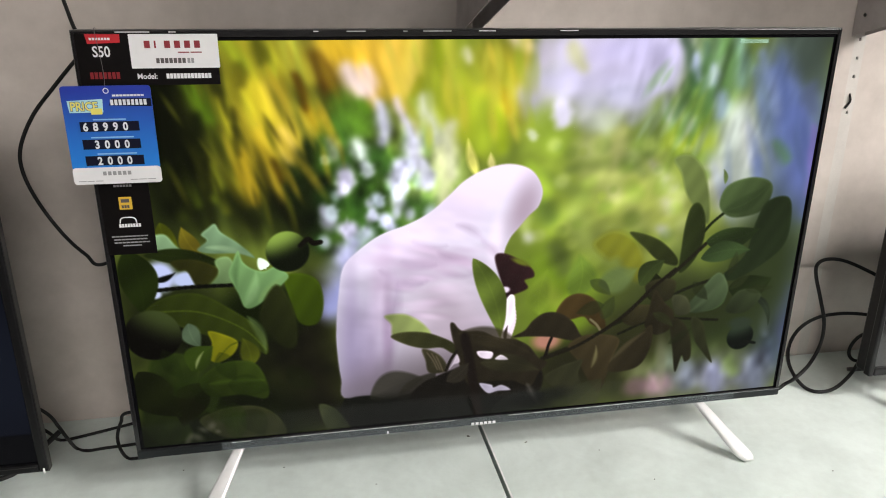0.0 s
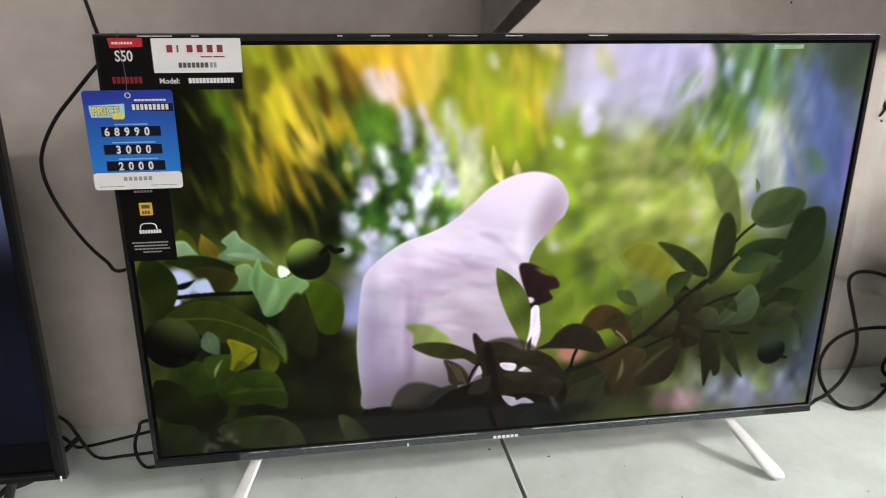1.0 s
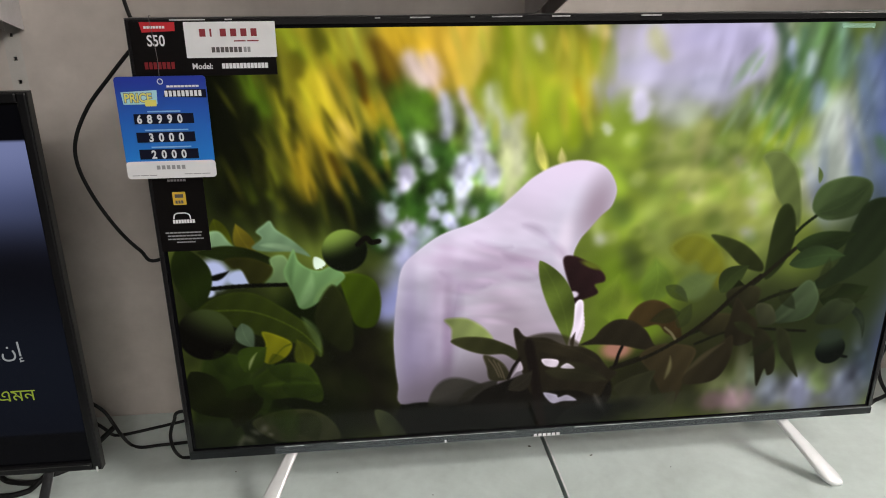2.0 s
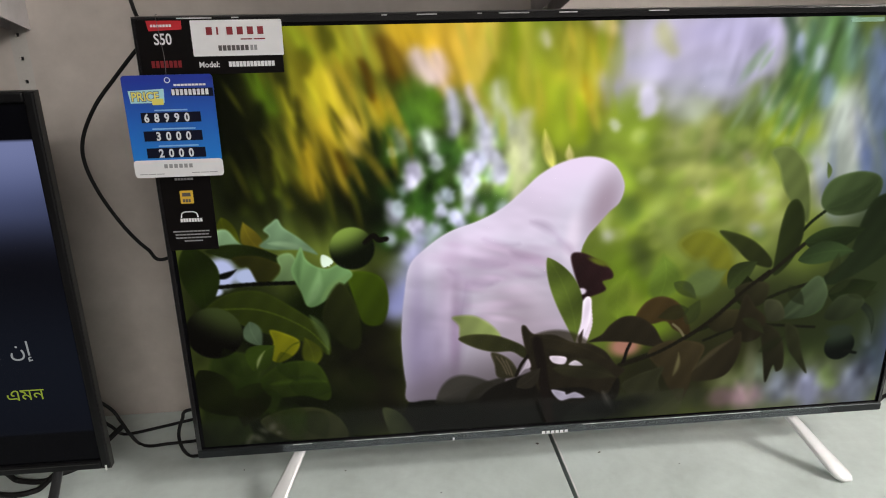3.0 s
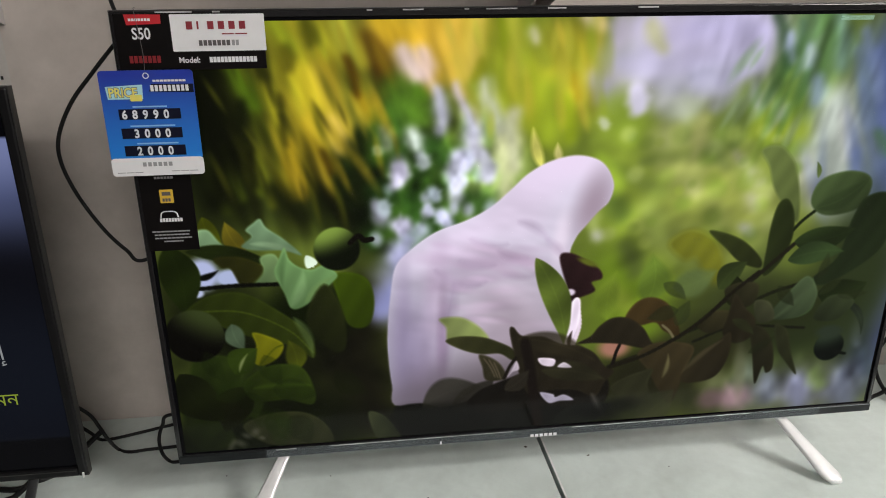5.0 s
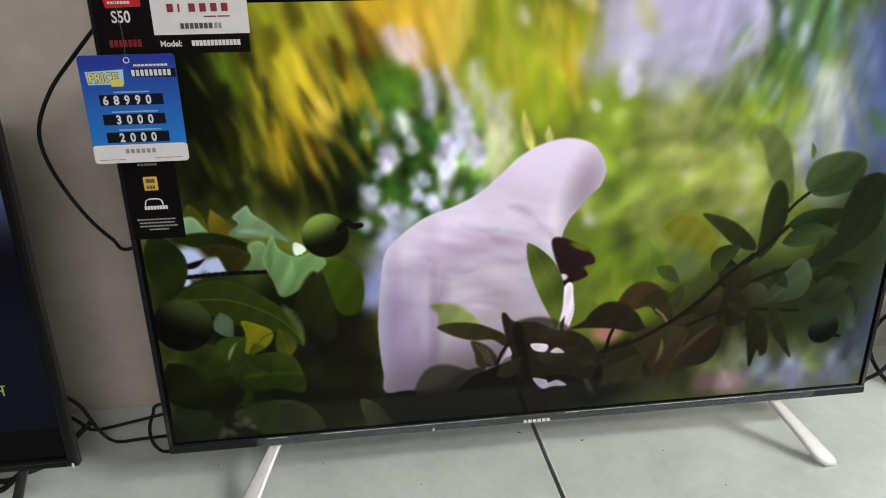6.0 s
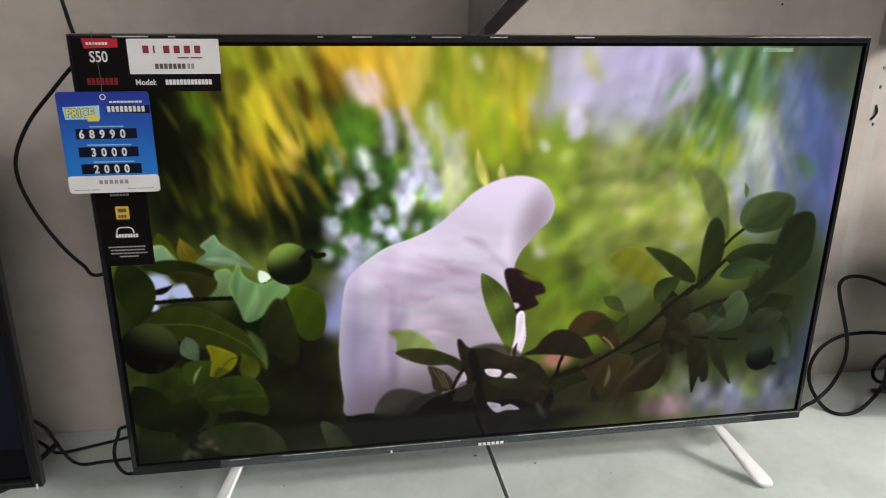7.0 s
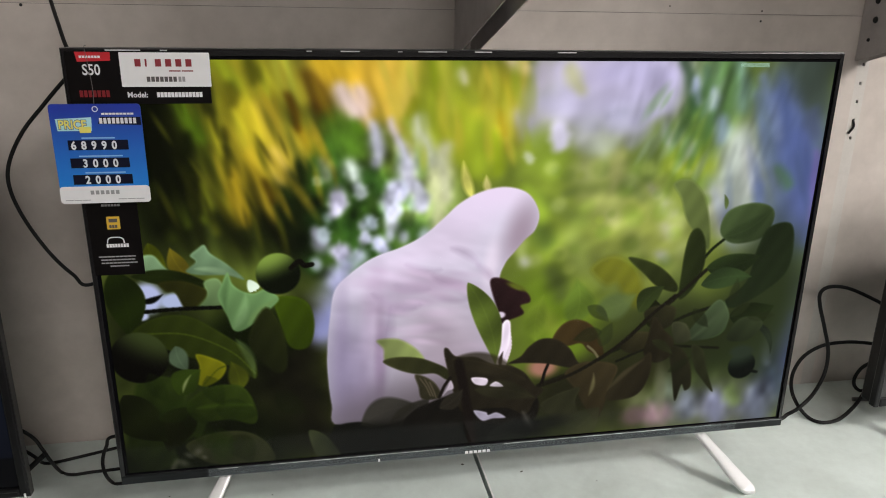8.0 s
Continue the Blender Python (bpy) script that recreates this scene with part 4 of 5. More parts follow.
    p.outline(((351, 382), (377, 381), (396, 390), (411, 404), (417, 417), (390, 413), (363, 416), (360, 396)), (140, 156, 92), 2.2, (0.3, 0), alpha=0.85)
    p.outline(((359, 416), (377, 410), (409, 413), (434, 423), (453, 435), (464, 453), (451, 451), (434, 440), (409, 439), (383, 431)), (68, 70, 44), 1.4, (-0.25, 0))
    p.outline(((405, 440), (421, 445), (436, 458), (443, 479), (416, 480), (410, 459)), (72, 70, 52), 1.6, (0.1, -0.2))
    for a, b, c in (((412, 446), (421, 460), (428, 476)), ((419, 448), (426, 462), (432, 477)), ((426, 453), (432, 467), (436, 479))):
        p.twig((a, b, c), 1.5, (104, 98, 80))
    p.outline(((389, 513), (406, 496), (424, 488), (452, 478), (485, 471), (546, 476), (590, 490), (589, 528), (548, 536), (504, 528), (426, 532), (392, 529)), (38, 36, 29), 1.6, (0.1, 0.1))
    p.outline(((447, 406), (452, 401), (465, 415), (494, 418), (520, 431), (546, 436), (568, 448), (586, 471), (600, 480), (587, 497), (574, 519), (544, 506), (500, 504), (477, 508), (464, 479), (454, 441)),
              (57, 53, 40), 1.4, (0.1, -0.1))
    p.leaf((459, 419), (571, 461), 40, (66, 62, 46), -8, 2.6, 0.1, alpha=0.7)
    p.leaf((494, 471), (587, 492), 38, (64, 64, 46), -6, 2.2, 0.08, alpha=0.8)
    p.twig(((469, 424), (478, 470), (486, 519), (495, 578)), 12, (42, 36, 30), 3.0)
    p.leaf((442, 498), (476, 469), 30, (66, 63, 52), 4, 1.8, 0.1)
    p.twig(((441, 479), (448, 462), (457, 448)), 4, (44, 40, 32))
    p.outline(((446, 477), (453, 463), (458, 453), (462, 466), (453, 470)), (190, 184, 190), 1.3)
    p.outline(((489, 451), (512, 454), (510, 465), (494, 462)), (214, 208, 214), 1.2)
    p.outline(((517, 467), (526, 460), (537, 469)), (196, 192, 196), 1.2)
    p.outline(((493, 506), (512, 510), (516, 515), (529, 512), (543, 522), (523, 522), (506, 524)), (172, 170, 180), 1.4)
    p.outline(((597, 507), (617, 491), (641, 483), (658, 481), (652, 506), (664, 542), (629, 535)), (66, 68, 48), 1.6)
    p.leaf((640, 562), (692, 517), 60, (74, 78, 54), 4, alpha=0.7)
    p.leaf((514, 555), (601, 533), 50, (44, 46, 40), 4)
    p.leaf((569, 514), (589, 552), 9, (112, 112, 106), 0, 4.0, 0.0, alpha=0.7)
    p.scatter(10, 309, 523, 642, 599, 46, 16, ((26, 28, 22), (36, 40, 28), (20, 20, 16)), 0.7, 0, 0.6)
    for k in range(10):
        f = p.rng.rand(7)
        x, y = 20 + 220 * f[0], 400 + 130 * f[1]
        a = radians(-30 + 140 * f[2])
        tone = 0.7 + 0.5 * f[3]
        p.leaf((x, y), (x + 60 * math.cos(a), y + 50 * math.sin(a)), 26 + 22 * f[4], (40 * tone, 54 * tone, 18 * tone), 8 * (f[5] - 0.5), 1.8, 0.1, 0.15, alpha=0.30)
    for k in range(9):
        f = p.rng.rand(7)
        x, y = 660 + 290 * f[0], 330 + 150 * f[1]
        a = radians(360 * f[2])
        tone = 0.8 + 0.4 * f[3]
        p.leaf((x, y), (x + 46 * math.cos(a), y + 40 * math.sin(a)), 16 + 14 * f[4], (58 * tone, 66 * tone, 40 * tone), 6 * (f[5] - 0.5), 1.6, alpha=0.55)
    # the display's own contrast
    p.c = np.array((274, 266, 273)) * (np.clip(p.c, 0, 255) / 255) ** 1.41
    return p


def verse_picture():
    """A dark slide: pale blue light at the top falling to near-black navy."""
    p = Picture(240, 135)
    p.c[:] = (13, 14, 20)
    p.blob((920, 80), 260, 110, (78, 86, 122), 0.9)
    p.blob((960, 50), 160, 50, (112, 120, 160), 0.9)
    p.blob((950, 270), 150, 70, (10, 10, 15), 0.8)
    p.blob((900, 400), 300, 120, (17, 20, 28), 0.8)
    p.c[:12] = (5, 5, 7)
    p.c[122:, :] = (8, 8, 10)
    return p


SCREEN_ON = lit_picture("lit_screen", 1.0)
DULL_SCREEN_ON = lit_picture("dull_lit_screen", 1.0, 0.05)


def frame_of(x0, z0, x1, z1, side, top, bottom, y0, y1, bevel=0.0012):
    """Four bars round an opening, joined into one mesh."""
    bm = bmesh.new()
    add_box(bm, (x0, y0, z0), (x0 + side, y1, z1), bevel, 2)
    add_box(bm, (x1 - side, y0, z0), (x1, y1, z1), bevel, 2)
    add_box(bm, (x0 + side, y0, z1 - top), (x1 - side, y1, z1), bevel, 2)
    add_box(bm, (x0 + side, y0, z0), (x1 - side, y1, z0 + bottom), bevel, 2)
    return bm


def blade(top, foot, w0, w1, t0, t1):
    """A tapered flat leg from under a television to a rounded foot on the shelf."""
    bm = bmesh.new()
    a, b = Vector(top), Vector(foot)
    rings = []
    steps = 18
    for k in range(steps + 1):
        s = k / steps
        c = a.lerp(b, s)
        w, t = w0 + (w1 - w0) * s ** 1.3, t0 + (t1 - t0) * s
        if s > 0.86:
            w *= math.sqrt(max(1 - ((s - 0.86) / 0.14) ** 2 * 0.80, 0.05))
        way = (b - a).normalized()
        n = Vector((1, 0, 0)).cross(way).normalized()
        ring = []
        for m in range(12):
            ang = 2 * math.pi * m / 12
            cx, sx = math.cos(ang), math.sin(ang)
            ring.append(bm.verts.new(c + Vector((1, 0, 0)) * (w / 2 * math.copysign(abs(cx) ** 0.5, cx)) + n * (t / 2 * math.copysign(abs(sx) ** 0.5, sx))))
        rings.append(ring)
    for r, s in zip(rings, rings[1:]):
        for m in range(12):
            bm.faces.new((r[m], r[(m + 1) % 12], s[(m + 1) % 12], s[m]))
    bm.faces.new(rings[0])
    bm.faces.new(rings[-1])
    bmesh.ops.recalc_face_normals(bm, faces=bm.faces)
    return bm


def back_shell(x0, z0, x1, z1, y0):
    """The bulged rear housing."""
    bm = boxed((x0, y0, z0), (x1, y0 + 0.030, z1), 0.004)
    w, h = x1 - x0, z1 - z0
    add_box(bm, (x0 + 0.12 * w, y0 + 0.028, z0 + 0.02), (x1 - 0.12 * w, y0 + 0.068, z0 + 0.55 * h), 0.012, 3)
    return bm


# ---- the large television ----
tv = thing("television", (0, 0, 0), "large black flat television showing a garden picture, on silver legs", "television", "televisions on the shelf")
X, ZB, ZT = 0.559, 0.0733, 0.7195
part("back_shell", back_shell(-X + 0.002, ZB + 0.002, X - 0.002, ZT - 0.002, 0.006), PLASTIC, tv)
part("bezel", frame_of(-X, ZB + 0.0135, X, ZT, 0.0062, 0.0085, 0.001, -0.0015, 0.010), GLOSS, tv, "glossy black bezel")
part("rim", frame_of(-X - 0.0012, ZB + 0.003, X + 0.0012, ZT + 0.0012, 0.0012, 0.0012, 0.0012, 0.001, 0.034, 0.0004), RIM, tv, "thin brushed metal rim")
part("panel_border", boxed((-X + 0.0063, 0.0016, ZB + 0.0146), (X - 0.0063, 0.004, ZT - 0.0086)), BORDER, tv, "black border of the panel")
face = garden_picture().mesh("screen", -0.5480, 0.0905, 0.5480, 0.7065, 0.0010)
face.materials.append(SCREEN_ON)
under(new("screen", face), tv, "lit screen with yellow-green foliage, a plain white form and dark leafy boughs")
chin = part("chin", boxed((-X, -0.0035, ZB), (X, 0.012, ZB + 0.0135), 0.0018, 3), CHIN, tv, "gunmetal grey lower edge")
part("film", boxed((-0.430, -0.0046, ZB + 0.0010), (0.467, -0.0038, ZB + 0.0155)), FILM, chin, "wrinkled clear protective film")
# the highlight along the film's top edge, put in as pale strips
for x0, x1 in ((-0.415, -0.385), (-0.335, -0.050), (0.045, 0.345)):
    part("film_edge", boxed((x0, -0.0048, ZB + 0.0136), (x1, -0.0040, ZB + 0.0145), 0.0003, 1), FILM_GLINT, chin, "white strip for the glint along the film's edge")
part("badge", bars(-0.0215, 0.0230, ZB + 0.0015, ZB + 0.0067, -0.0050, 6, 0.28), PRINT_WHITE, chin, "small white maker's badge")
part("mark", boxed((-0.1655, -0.0052, ZB + 0.001), (-0.1625, -0.0047, ZB + 0.0065)), PRINT_WHITE, chin, "small white mark")
for s in (-1, 1):
    leg = part("leg", blade((0.400 * s, 0.020, ZB + 0.001), (0.4555 * s, -0.090, 0.0045), 0.017, 0.034, 0.010, 0.009), SILVER, tv, "tapered satin silver leg")
    smooth(leg)
    smooth(part("leg_socket", blade((0.3995 * s, 0.021, ZB + 0.002), (0.4058 * s, 0.0085, 0.0660), 0.0188, 0.0192, 0.0118, 0.0118), PLASTIC, leg, "black socket at the top of the leg"))
    smooth(part("leg", blade((0.400 * s, 0.026, ZB + 0.001), (0.436 * s, 0.140, 0.0045), 0.017, 0.030, 0.010, 0.009), SILVER, tv))

# film scraps on the top edge, coloured white for their glints
for x0, x1 in ((-0.505, -0.462), (-0.438, -0.429), (-0.251, -0.244), (-0.206, -0.180), (-0.128, -0.122), (-0.100, -0.060), (-0.020, 0.004), (0.100, 0.128)):
    part("film_scrap", boxed((x0, -0.0022, ZT - 0.0022), (x1, -0.0016, ZT - 0.0006)), FILM_GLINT, tv, "white sliver for the glint on a scrap of clear film")
part("film_scrap", boxed((0.388, -0.0002, 0.6985), (0.436, 0.0006, 0.7045)), GREEN_FILM, tv, "pale green scrap of film")

# printed corner label on the screen
Y = -0.0020
lab = part("corner_label", boxed((-0.5545, Y, 0.6500), (-0.3785, Y + 0.0004, 0.7165)), LABEL_BLACK, tv, "black promotional corner label")
part("label_strip", boxed((-0.5540, Y, 0.4140), (-0.4885, Y + 0.0004, 0.6496)), LABEL_BLACK, tv, "black promotional side label")
strip = tv.children[-1]
part("white_card", extruded(rounded_rect(-0.4890, 0.6720, -0.3770, 0.7155, 0.001, 2), Y - 0.0006, 0.0005, "y"), PAPER, lab, "white card with the maker's mark")
Y2 = Y - 0.0008
for k in range(6):
    x = -0.4705 + 0.0126 * k
    part("maker_mark", boxed((x, Y2 - 0.0002, 0.6978), (x + (0.0022 if k == 1 else 0.0074), Y2, 0.7072)), PRINT_RED, lab, "dark red bar of a maker's mark")
part("subtitle", bars(-0.4290, -0.3970, 0.6915, 0.6930, Y2, 2, 0.1), PRINT_RED, lab)
part("system_mark", bars(-0.4575, -0.4190, 0.6785, 0.6850, Y2, 7, 0.22), PRINT_DARK, lab, "dark grey bars")
part("system_mark", bars(-0.4180, -0.4085, 0.6785, 0.6850, Y2, 2, 0.25), PRINT_GREY, lab, "light grey bars")
part("red_badge", extruded([(-0.5400, 0.7035), (-0.5000, 0.7050), (-0.4995, 0.7155), (-0.5420, 0.7160)], Y - 0.0006, 0.0005, "y"), RED_BADGE, lab, "red badge")
part("red_badge_bar", bars(-0.5370, -0.5110, 0.7082, 0.7112, Y2, 7, 0.22), PRINT_WHITE, lab)
part("letters", lettering("S50", 0.0190, -0.5355, Y - 0.0002, 0.6872, 0.80, weight=0.0003), PRINT_WHITE, lab, "white lettering S50")
part("red_mark", bars(-0.5420, -0.5040, 0.6590, 0.6675, Y - 0.0002, 7, 0.25), PRINT_DEEP_RED, lab, "deep red bars")
part("letters", lettering("Model:", 0.0098, -0.4840, Y - 0.0002, 0.6585, 0.95, weight=0.0002), PRINT_WHITE, lab, "white lettering Model:")
part("code_bar", bars(-0.4470, -0.3890, 0.6585, 0.6650, Y - 0.0002, 13, 0.16), PRINT_WHITE, lab)
part("yellow_badge", extruded(rounded_rect(-0.5305, 0.4805, -0.5135, 0.4985, 0.001, 2), Y - 0.0006, 0.0005, "y"), YELLOW, strip, "yellow badge")
part("badge_bar", boxed((-0.5275, Y2, 0.4905), (-0.5165, Y2 + 0.0002, 0.4955)), PRINT_DARK, strip)
part("badge_bar", bars(-0.5275, -0.5165, 0.4825, 0.4868, Y2, 3, 0.2), PRINT_DARK, strip)
part("arch_mark", tube([(-0.5330, Y, 0.4605), (-0.5318, Y, 0.4660), (-0.5280, Y, 0.4685), (-0.5220, Y, 0.4688), (-0.5160, Y, 0.4685), (-0.5120, Y, 0.4660), (-0.5108, Y, 0.4605)],
                       0.0009, 6, 5), PRINT_WHITE, strip, "white arched line")
part("caption_bar", bars(-0.5345, -0.5050, 0.4545, 0.4595, Y - 0.0002, 8, 0.18), PRINT_WHITE, strip)
for k, (a, b) in enumerate(((-0.5465, -0.4975), (-0.5440, -0.4990), (-0.5440, -0.4960), (-0.5330, -0.5080))):
    part("small_print", bars(a, b, 0.4402 - 0.0046 * k, 0.4420 - 0.0046 * k, Y - 0.0002, 9, 0.12), PRINT_GREY, strip)
part("small_print", bars(-0.5345, -0.5100, 0.5130, 0.5160, Y - 0.0002, 6, 0.2), PRINT_GREY, strip)

# ---- the hanging price tag ----
tag = thing("price_tag", (-0.5235, -0.012, 0.52), "blue and white cardboard price tag hung on the television", "price tag")
TY = -0.0130
card = part("card", extruded(rounded_rect(-0.5795, 0.5400, -0.4675, 0.6515, 0.0045), TY, 0.0009, "y"), TAG_BLUE, tag, "blue printed card")
part("band", extruded(rounded_rect(-0.5800, 0.5205, -0.4670, 0.5435, 0.0045), TY - 0.0003, 0.0010, "y"), PAPER, tag, "white band of the card")
TF = TY - 0.0004
part("maker_mark", bars(-0.5420, -0.5040, 0.5325, 0.5378, TY - 0.0004, 6, 0.3), PRINT_GREY, tag)
part("footnote", bars(-0.5740, -0.5420, 0.5245, 0.5254, TY - 0.0004, 3, 0.1), PRINT_GREY, tag)
part("footnote", bars(-0.5080, -0.4740, 0.5252, 0.5261, TY - 0.0004, 3, 0.1), PRINT_GREY, tag)
part("price_panel", extruded([(-0.5715, 0.6170), (-0.5300, 0.6170), (-0.5290, 0.6345), (-0.5730, 0.6325)], TF, 0.0004, "y"), PRICE_CYAN, card, "pale cyan panel")
part("letter_edge", lettering("PRICE", 0.0155, -0.5700, TF - 0.0001, 0.6200, 0.86, weight=0.0011), DEEP_BLUE, card, "dark blue outline of letters")
part("letters", lettering("PRICE", 0.0155, -0.5700, TF - 0.0003, 0.6200, 0.86, weight=0.0004), PRICE_YELLOW, card, "yellow lettering PRICE")
part("price_panel", extruded(rounded_rect(-0.5450, 0.6145, -0.5310, 0.6225, 0.001, 2), TF - 0.0006, 0.0004, "y"), PRICE_YELLOW, card, "small yellow panel")
part("heading", bars(-0.5160, -0.4760, 0.6375, 0.6400, TF, 9, 0.15), PRINT_WHITE, card)
part("note_panel", extruded([(-0.5215, 0.6260), (-0.4685, 0.6240), (-0.4685, 0.6345), (-0.5180, 0.6350)], TF, 0.0004, "y"), WINDOW_BLACK, card)
bm = bmesh.new()
for k in range(9):
    x = -0.5195 + 0.0052 * k
    add_box(bm, (x, TF - 0.0004, 0.6262), (x + 0.0036, TF - 0.0001, 0.6335))
part("pen_bar", bm, PRINT_WHITE, card, "white handwritten bars")
for text, x0, x1, z0, cap in (("68990", -0.5615, -0.4875, 0.5920, (-0.5440, -0.5030)), ("3000", -0.5615, -0.4885, 0.5683, (-0.5500, -0.4960)),
                              ("2000", -0.5610, -0.4870, 0.5462, (-0.5450, -0.4950))):
    w = part("counter", boxed((x0, TF, z0), (x1, TF + 0.0004, z0 + 0.0130)), WINDOW_BLACK, card, "black counter window")
    first = x0 + 0.0035 if len(text) == 5 else x0 + 0.0150
    for k, digit in enumerate(text):
        part("digit", lettering(digit, 0.0148, first + 0.0125 * k, TF - 0.0003, z0 + 0.0012, 0.86, weight=0.0005), PRINT_WHITE, card)
    part("caption", bars(*cap, z0 + 0.0148, z0 + 0.0166, TF, 1, 0.0), PALE_BLUE, card)
ring = bmesh.new()
for k in range(16):
    a0, a1 = 2 * math.pi * k / 16, 2 * math.pi * (k + 1) / 16
    f = [ring.verts.new((-0.5232 + r * math.cos(a), TF, 0.6450 + r * math.sin(a))) for r, a in ((0.0026, a0), (0.0038, a0), (0.0038, a1), (0.0026, a1))]
    ring.faces.new(f)
part("eyelet", ring, PRINT_WHITE, card)
part("cord", tube([(-0.5235, -0.0140, 0.6455), (-0.5245, -0.0060, 0.6700), (-0.5270, -0.0040, 0.7000), (-0.5290, -0.0035, 0.7215), (-0.5290, 0.0060, 0.7230)], 0.0004, 6, 6), PRINT_DARK, tag, "thin thread")

# ---- the neighbouring televisions ----
ltv = thing("television", (-1.1725, 0, 0), "black television with a dark slide on its screen, on dark legs", "television", "televisions on the shelf")
LX0, LX1, LB, LT = -1.655, -0.6910, 0.068, 0.6335
part("back_shell", back_shell(LX0 + 0.030, LB + 0.012, LX1 - 0.030, LT - 0.020, 0.008), PLASTIC, ltv)
part("bezel", frame_of(LX0, LB, LX1, LT, 0.0125, 0.013, 0.014, -0.004, 0.008, 0.0025), PLASTIC, ltv, "black bezel")
part("rim", frame_of(LX0 - 0.001, LB - 0.001, LX1 + 0.001, LT + 0.001, 0.001, 0.001, 0.001, -0.001, 0.012, 0.0003), RIM, ltv, "thin dark metal rim")
part("panel_border", boxed((LX0 + 0.0146, 0.0018, LB + 0.0142), (LX1 - 0.0146, 0.004, LT - 0.0132)), BORDER, ltv)
lface = verse_picture().mesh("screen", LX0 + 0.0165, LB + 0.0165, LX1 - 0.0145, LT - 0.0160, 0.0012)
lface.materials.append(DULL_SCREEN_ON)
lscreen = under(new("screen", lface), ltv, "lit screen, pale blue at the top and near black below")
VERSE_WHITE = glow("lit_white_letters", (0.55, 0.58, 0.60), 0.42, 0.01)
VERSE_GREEN = glow("lit_green_letters", (0.40, 0.52, 0.04), 0.5, 0.01)
part("letters", lettering("\u0646\u0625", 0.032, -0.7970, 0.0006, 0.2650), VERSE_WHITE, lscreen, "white lettering on the screen")
part("letters", lettering("\u098f\u09ae\u09a8", 0.0268, -0.8160, 0.0006, 0.1930), VERSE_GREEN, lscreen, "yellow-green lettering on the screen")
part("edge_line", boxed((LX0 + 0.002, -0.0068, LB + 0.011), (LX1 - 0.0145, -0.0058, LB + 0.0119)), RIM, ltv, "thin shiny edge line")
part("corner_clip", boxed((LX1 - 0.006, -0.0075, LB - 0.0005), (LX1 - 0.0030, -0.0055, LB + 0.0085), 0.0006, 1), SILVER, ltv, "small bright corner clip")
for x in (-1.575, -0.772):
    smooth(part("leg", blade((x, 0.016, LB + 0.001), (x + (0.012 if x > -1 else -0.012), -0.110, 0.0045), 0.012, 0.017, 0.011, 0.009), LEG_DARK, ltv, "dark leg"))
    smooth(part("leg", blade((x, 0.024, LB + 0.001), (x, 0.130, 0.0045), 0.017, 0.026, 0.011, 0.009), LEG_DARK, ltv))

rtv = thing("television", (1.16, 0.05, 0), "dark slate television with a switched-off screen beside coiled cables", "television", "televisions on the shelf")
RX0, RX1, RB, RT = 0.792, 1.526, 0.060, 0.500
part("back_shell", back_shell(RX0 + 0.002, RB + 0.002, RX1 - 0.002, RT - 0.002, 0.056), PLASTIC, rtv)
part("bezel", frame_of(RX0, RB, RX1, RT, 0.012, 0.012, 0.016, 0.046, 0.062, 0.003), PLASTIC, rtv, "dark slate bezel")
part("screen", boxed((RX0 + 0.0122, 0.0515, RB + 0.0162), (RX1 - 0.0122, 0.054, RT - 0.0122)), GLOSS, rtv, "dark screen")
for x in (0.86, 1.456):
    smooth(part("leg", blade((x, 0.062, RB + 0.001), (x, -0.02, 0.0045), 0.016, 0.024, 0.011, 0.009), LEG_DARK, rtv))
    smooth(part("leg", blade((x, 0.070, RB + 0.001), (x, 0.170, 0.0045), 0.016, 0.024, 0.011, 0.009), LEG_DARK, rtv))

# ---- cables ----
def cable(points, radius, label, per=10):
    return tagged(mesh_object("power_cable", tube(points, radius, 10, per), CABLE), label, "cable", "cables behind the televisions")


cable([(-0.6290, 0.2000, 0.8140), (-0.6150, 0.1700, 0.7790), (-0.5940, 0.1200, 0.7490), (-0.5790, 0.0900, 0.7210), (-0.5670, 0.0750, 0.7060), (-0.5610, 0.0700, 0.6970), (-0.5670, 0.0660, 0.6870), (-0.5810, 0.0640, 0.6740), (-0.6090, 0.0600, 0.6430), (-0.6400, 0.0550, 0.6060), (-0.6620, 0.0520, 0.5640),
       (-0.6660, 0.0520, 0.5280), (-0.6540, 0.0540, 0.4820), (-0.6300, 0.0580, 0.4310), (-0.6050, 0.0620, 0.3960), (-0.5830, 0.0660, 0.3780), (-0.50, 0.070, 0.42)], 0.0027,
      "black power cable looping down beside the television")
cable([(-0.86, 0.16, 0.16), (-0.7780, 0.1300, 0.1310), (-0.7280, 0.1200, 0.1000), (-0.7090, 0.1100, 0.0780), (-0.6960, 0.1000, 0.0620), (-0.7040, 0.1540, 0.0040), (-0.6820, 0.1430, 0.0040), (-0.6520, 0.1460, 0.0040), (-0.6070, 0.1490, 0.0040), (-0.52, 0.12, 0.03), (-0.50, 0.13, 0.08)], 0.0028,
      "thin black cable lying on the shelf between two televisions")
cable([(-0.84, 0.17, 0.12), (-0.7740, 0.1600, 0.0640), (-0.7420, 0.1500, 0.0430), (-0.7430, 0.1870, 0.0040), (-0.7210, 0.1870, 0.0040), (-0.6800, 0.2000, 0.0040), (-0.6280, 0.2180, 0.0040), (-0.52, 0.21, 0.03), (-0.50, 0.20, 0.08)], 0.0028,
      "black cable running straight along the shelf")
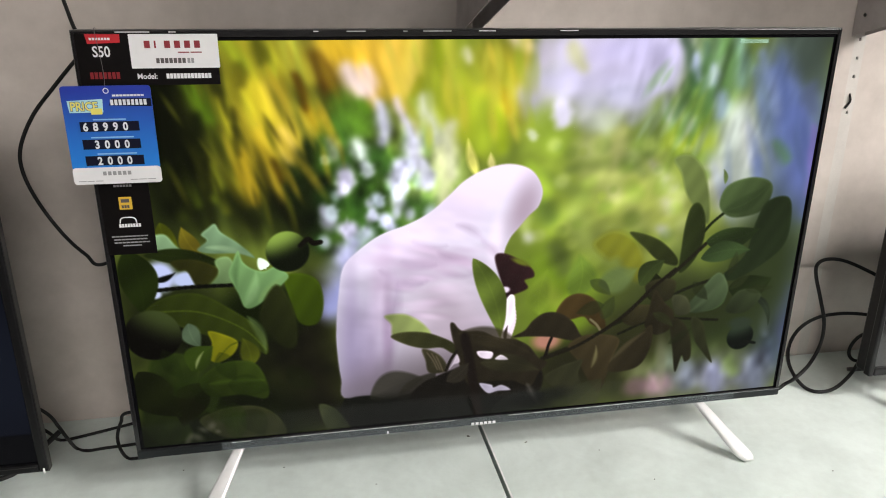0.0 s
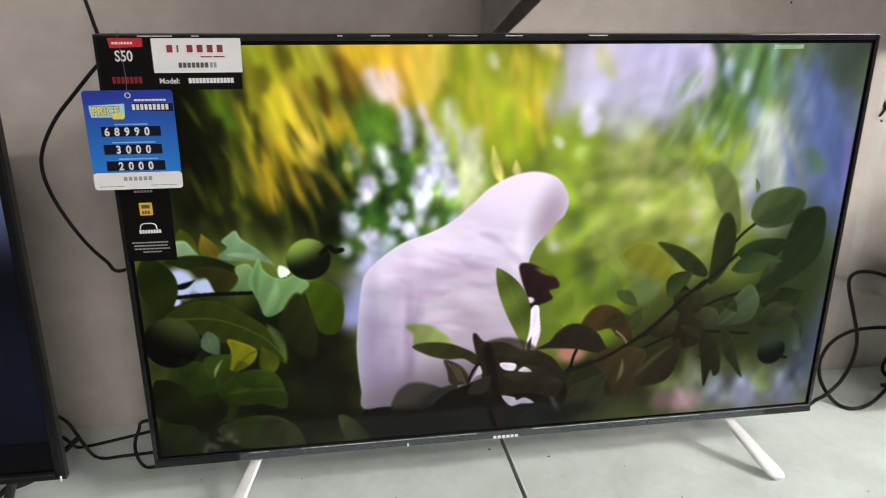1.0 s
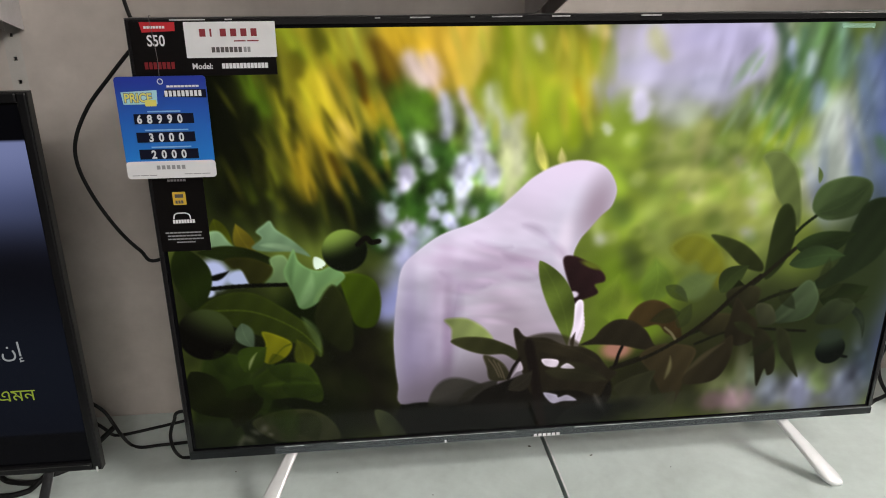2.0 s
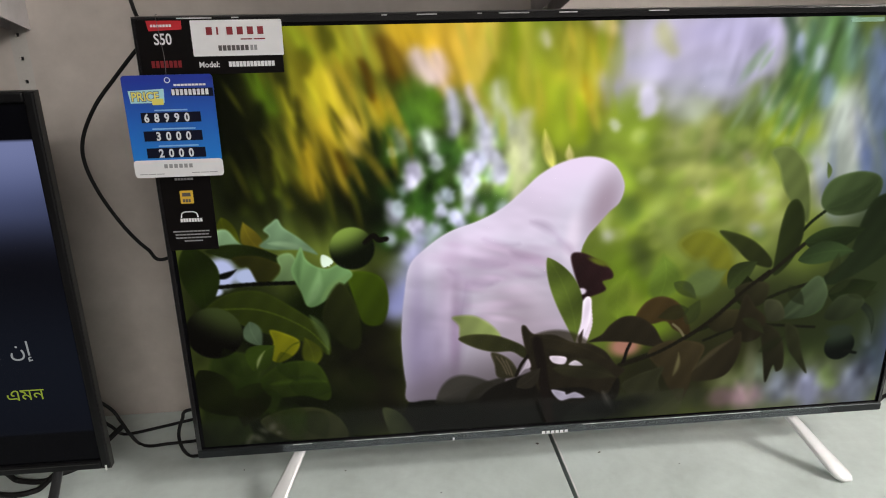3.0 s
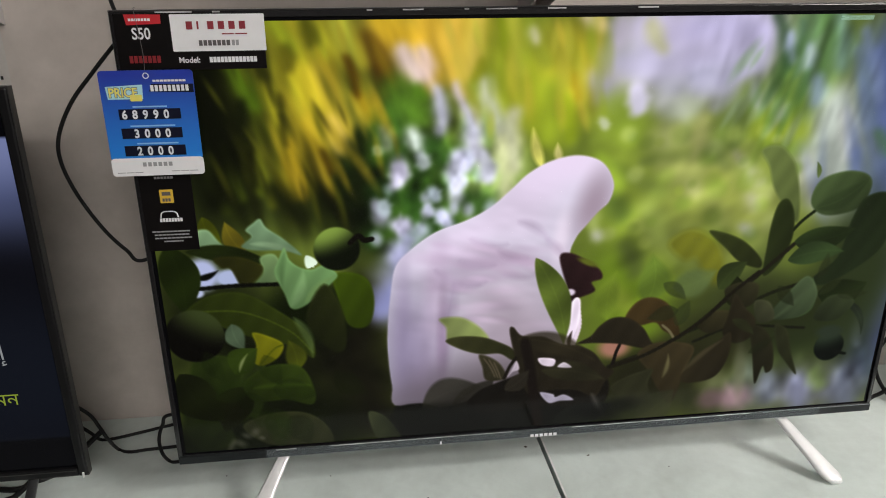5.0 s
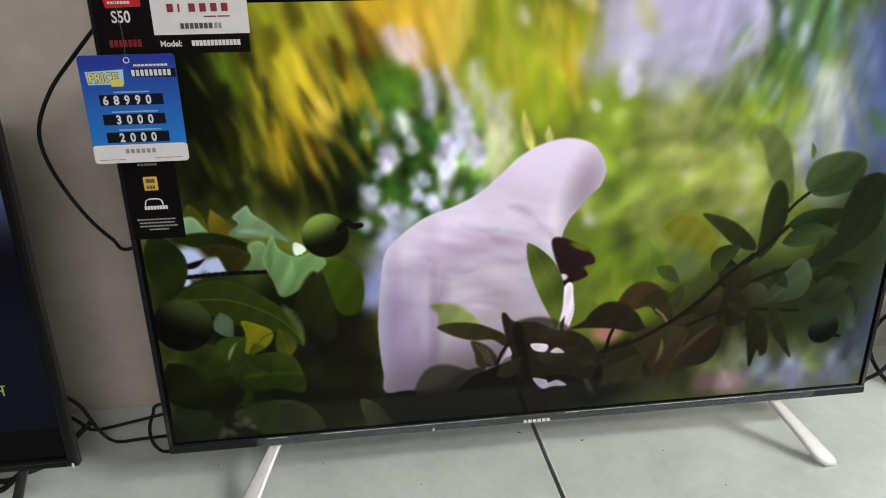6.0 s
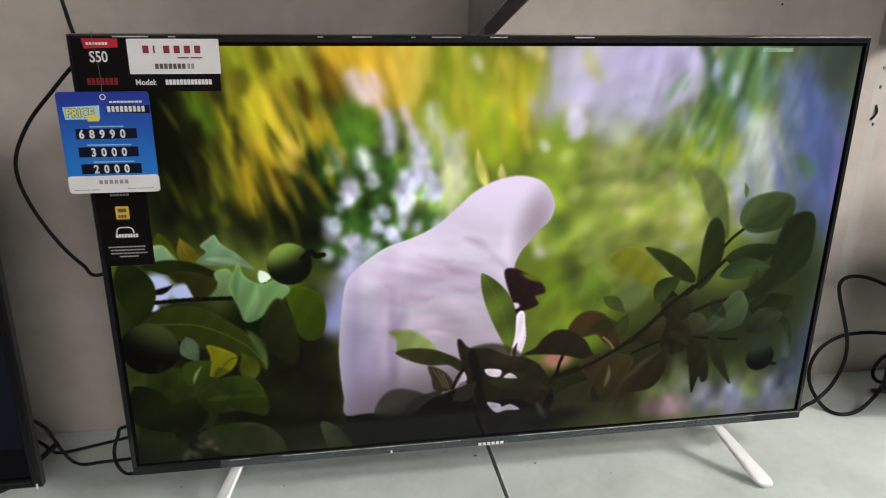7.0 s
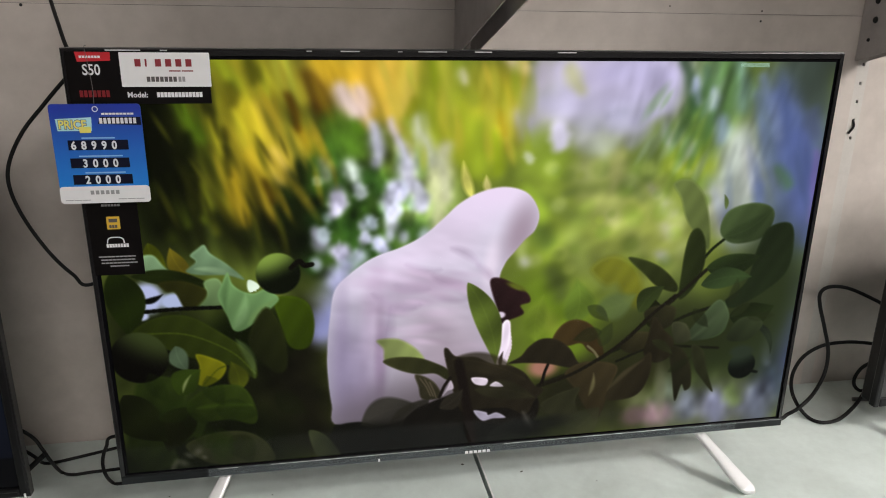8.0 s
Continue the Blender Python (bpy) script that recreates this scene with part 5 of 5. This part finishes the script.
cable([(-0.50, 0.08, 0.10), (-0.5850, 0.0800, 0.1100), (-0.6040, 0.0900, 0.0860), (-0.6130, 0.0900, 0.0600), (-0.6070, 0.0750, 0.0450), (-0.6100, 0.1100, 0.0040), (-0.5960, 0.1040, 0.0040), (-0.535, 0.075, 0.030), (-0.50, 0.085, 0.06)], 0.0028,
      "black cable bent down behind the television to the shelf")
cable([(-0.9250, 0.0600, 0.0320), (-0.8830, 0.0600, 0.0300), (-0.8720, 0.0720, 0.0040), (-0.8300, 0.0640, 0.0040), (-0.8100, 0.0800, 0.0045), (-0.7830, 0.1000, 0.0045), (-0.72, 0.14, 0.05)], 0.0045, "black cable coiled under the television")
cable([(-0.9280, 0.0530, 0.0040), (-0.8690, 0.0350, 0.0040), (-0.8360, 0.0380, 0.0050), (-0.8230, 0.0580, 0.0040), (-0.80, 0.12, 0.02), (-0.80, 0.16, 0.06)], 0.0045, "black cable under the television")
cable([(0.50, 0.10, 0.02), (0.6390, 0.1190, 0.0040), (0.6830, 0.1370, 0.0040), (0.6920, 0.1200, 0.0280), (0.7350, 0.1400, 0.0450), (0.7690, 0.1600, 0.0790), (0.7760, 0.1700, 0.1230), (0.7570, 0.1700, 0.1770), (0.7370, 0.1700, 0.2280),
       (0.7340, 0.1700, 0.2540), (0.7530, 0.1700, 0.2650), (0.7930, 0.1700, 0.2600), (0.8440, 0.1650, 0.2390), (0.8910, 0.1600, 0.2130), (0.9740, 0.1400, 0.1510)], 0.0037, "black cable rising in a tall loop beside the television")
cable([(0.9700, 0.1300, 0.1280), (0.8930, 0.1500, 0.1360), (0.8570, 0.1700, 0.1360), (0.8280, 0.1900, 0.1300), (0.7850, 0.2000, 0.1200), (0.7460, 0.2000, 0.0980), (0.7280, 0.2000, 0.0620), (0.7070, 0.1700, 0.0400), (0.7040, 0.1400, 0.0200),
       (0.7150, 0.1160, 0.0040), (0.7320, 0.0960, 0.0040), (0.7730, 0.1030, 0.0040), (0.8130, 0.1150, 0.0230), (0.8350, 0.1200, 0.0520), (0.8610, 0.1300, 0.0750), (0.9220, 0.1300, 0.1090)], 0.0037, "black cable lying in a round loop on the shelf")
cable([(0.9380, 0.1500, 0.1170), (0.8970, 0.1600, 0.1000), (0.8690, 0.1700, 0.0820), (0.8620, 0.1800, 0.0540), (0.8630, 0.1800, 0.0330), (0.8710, 0.1700, 0.0240), (0.8920, 0.1600, 0.0300), (0.9310, 0.1400, 0.0510)], 0.0036, "small curl of black cable")
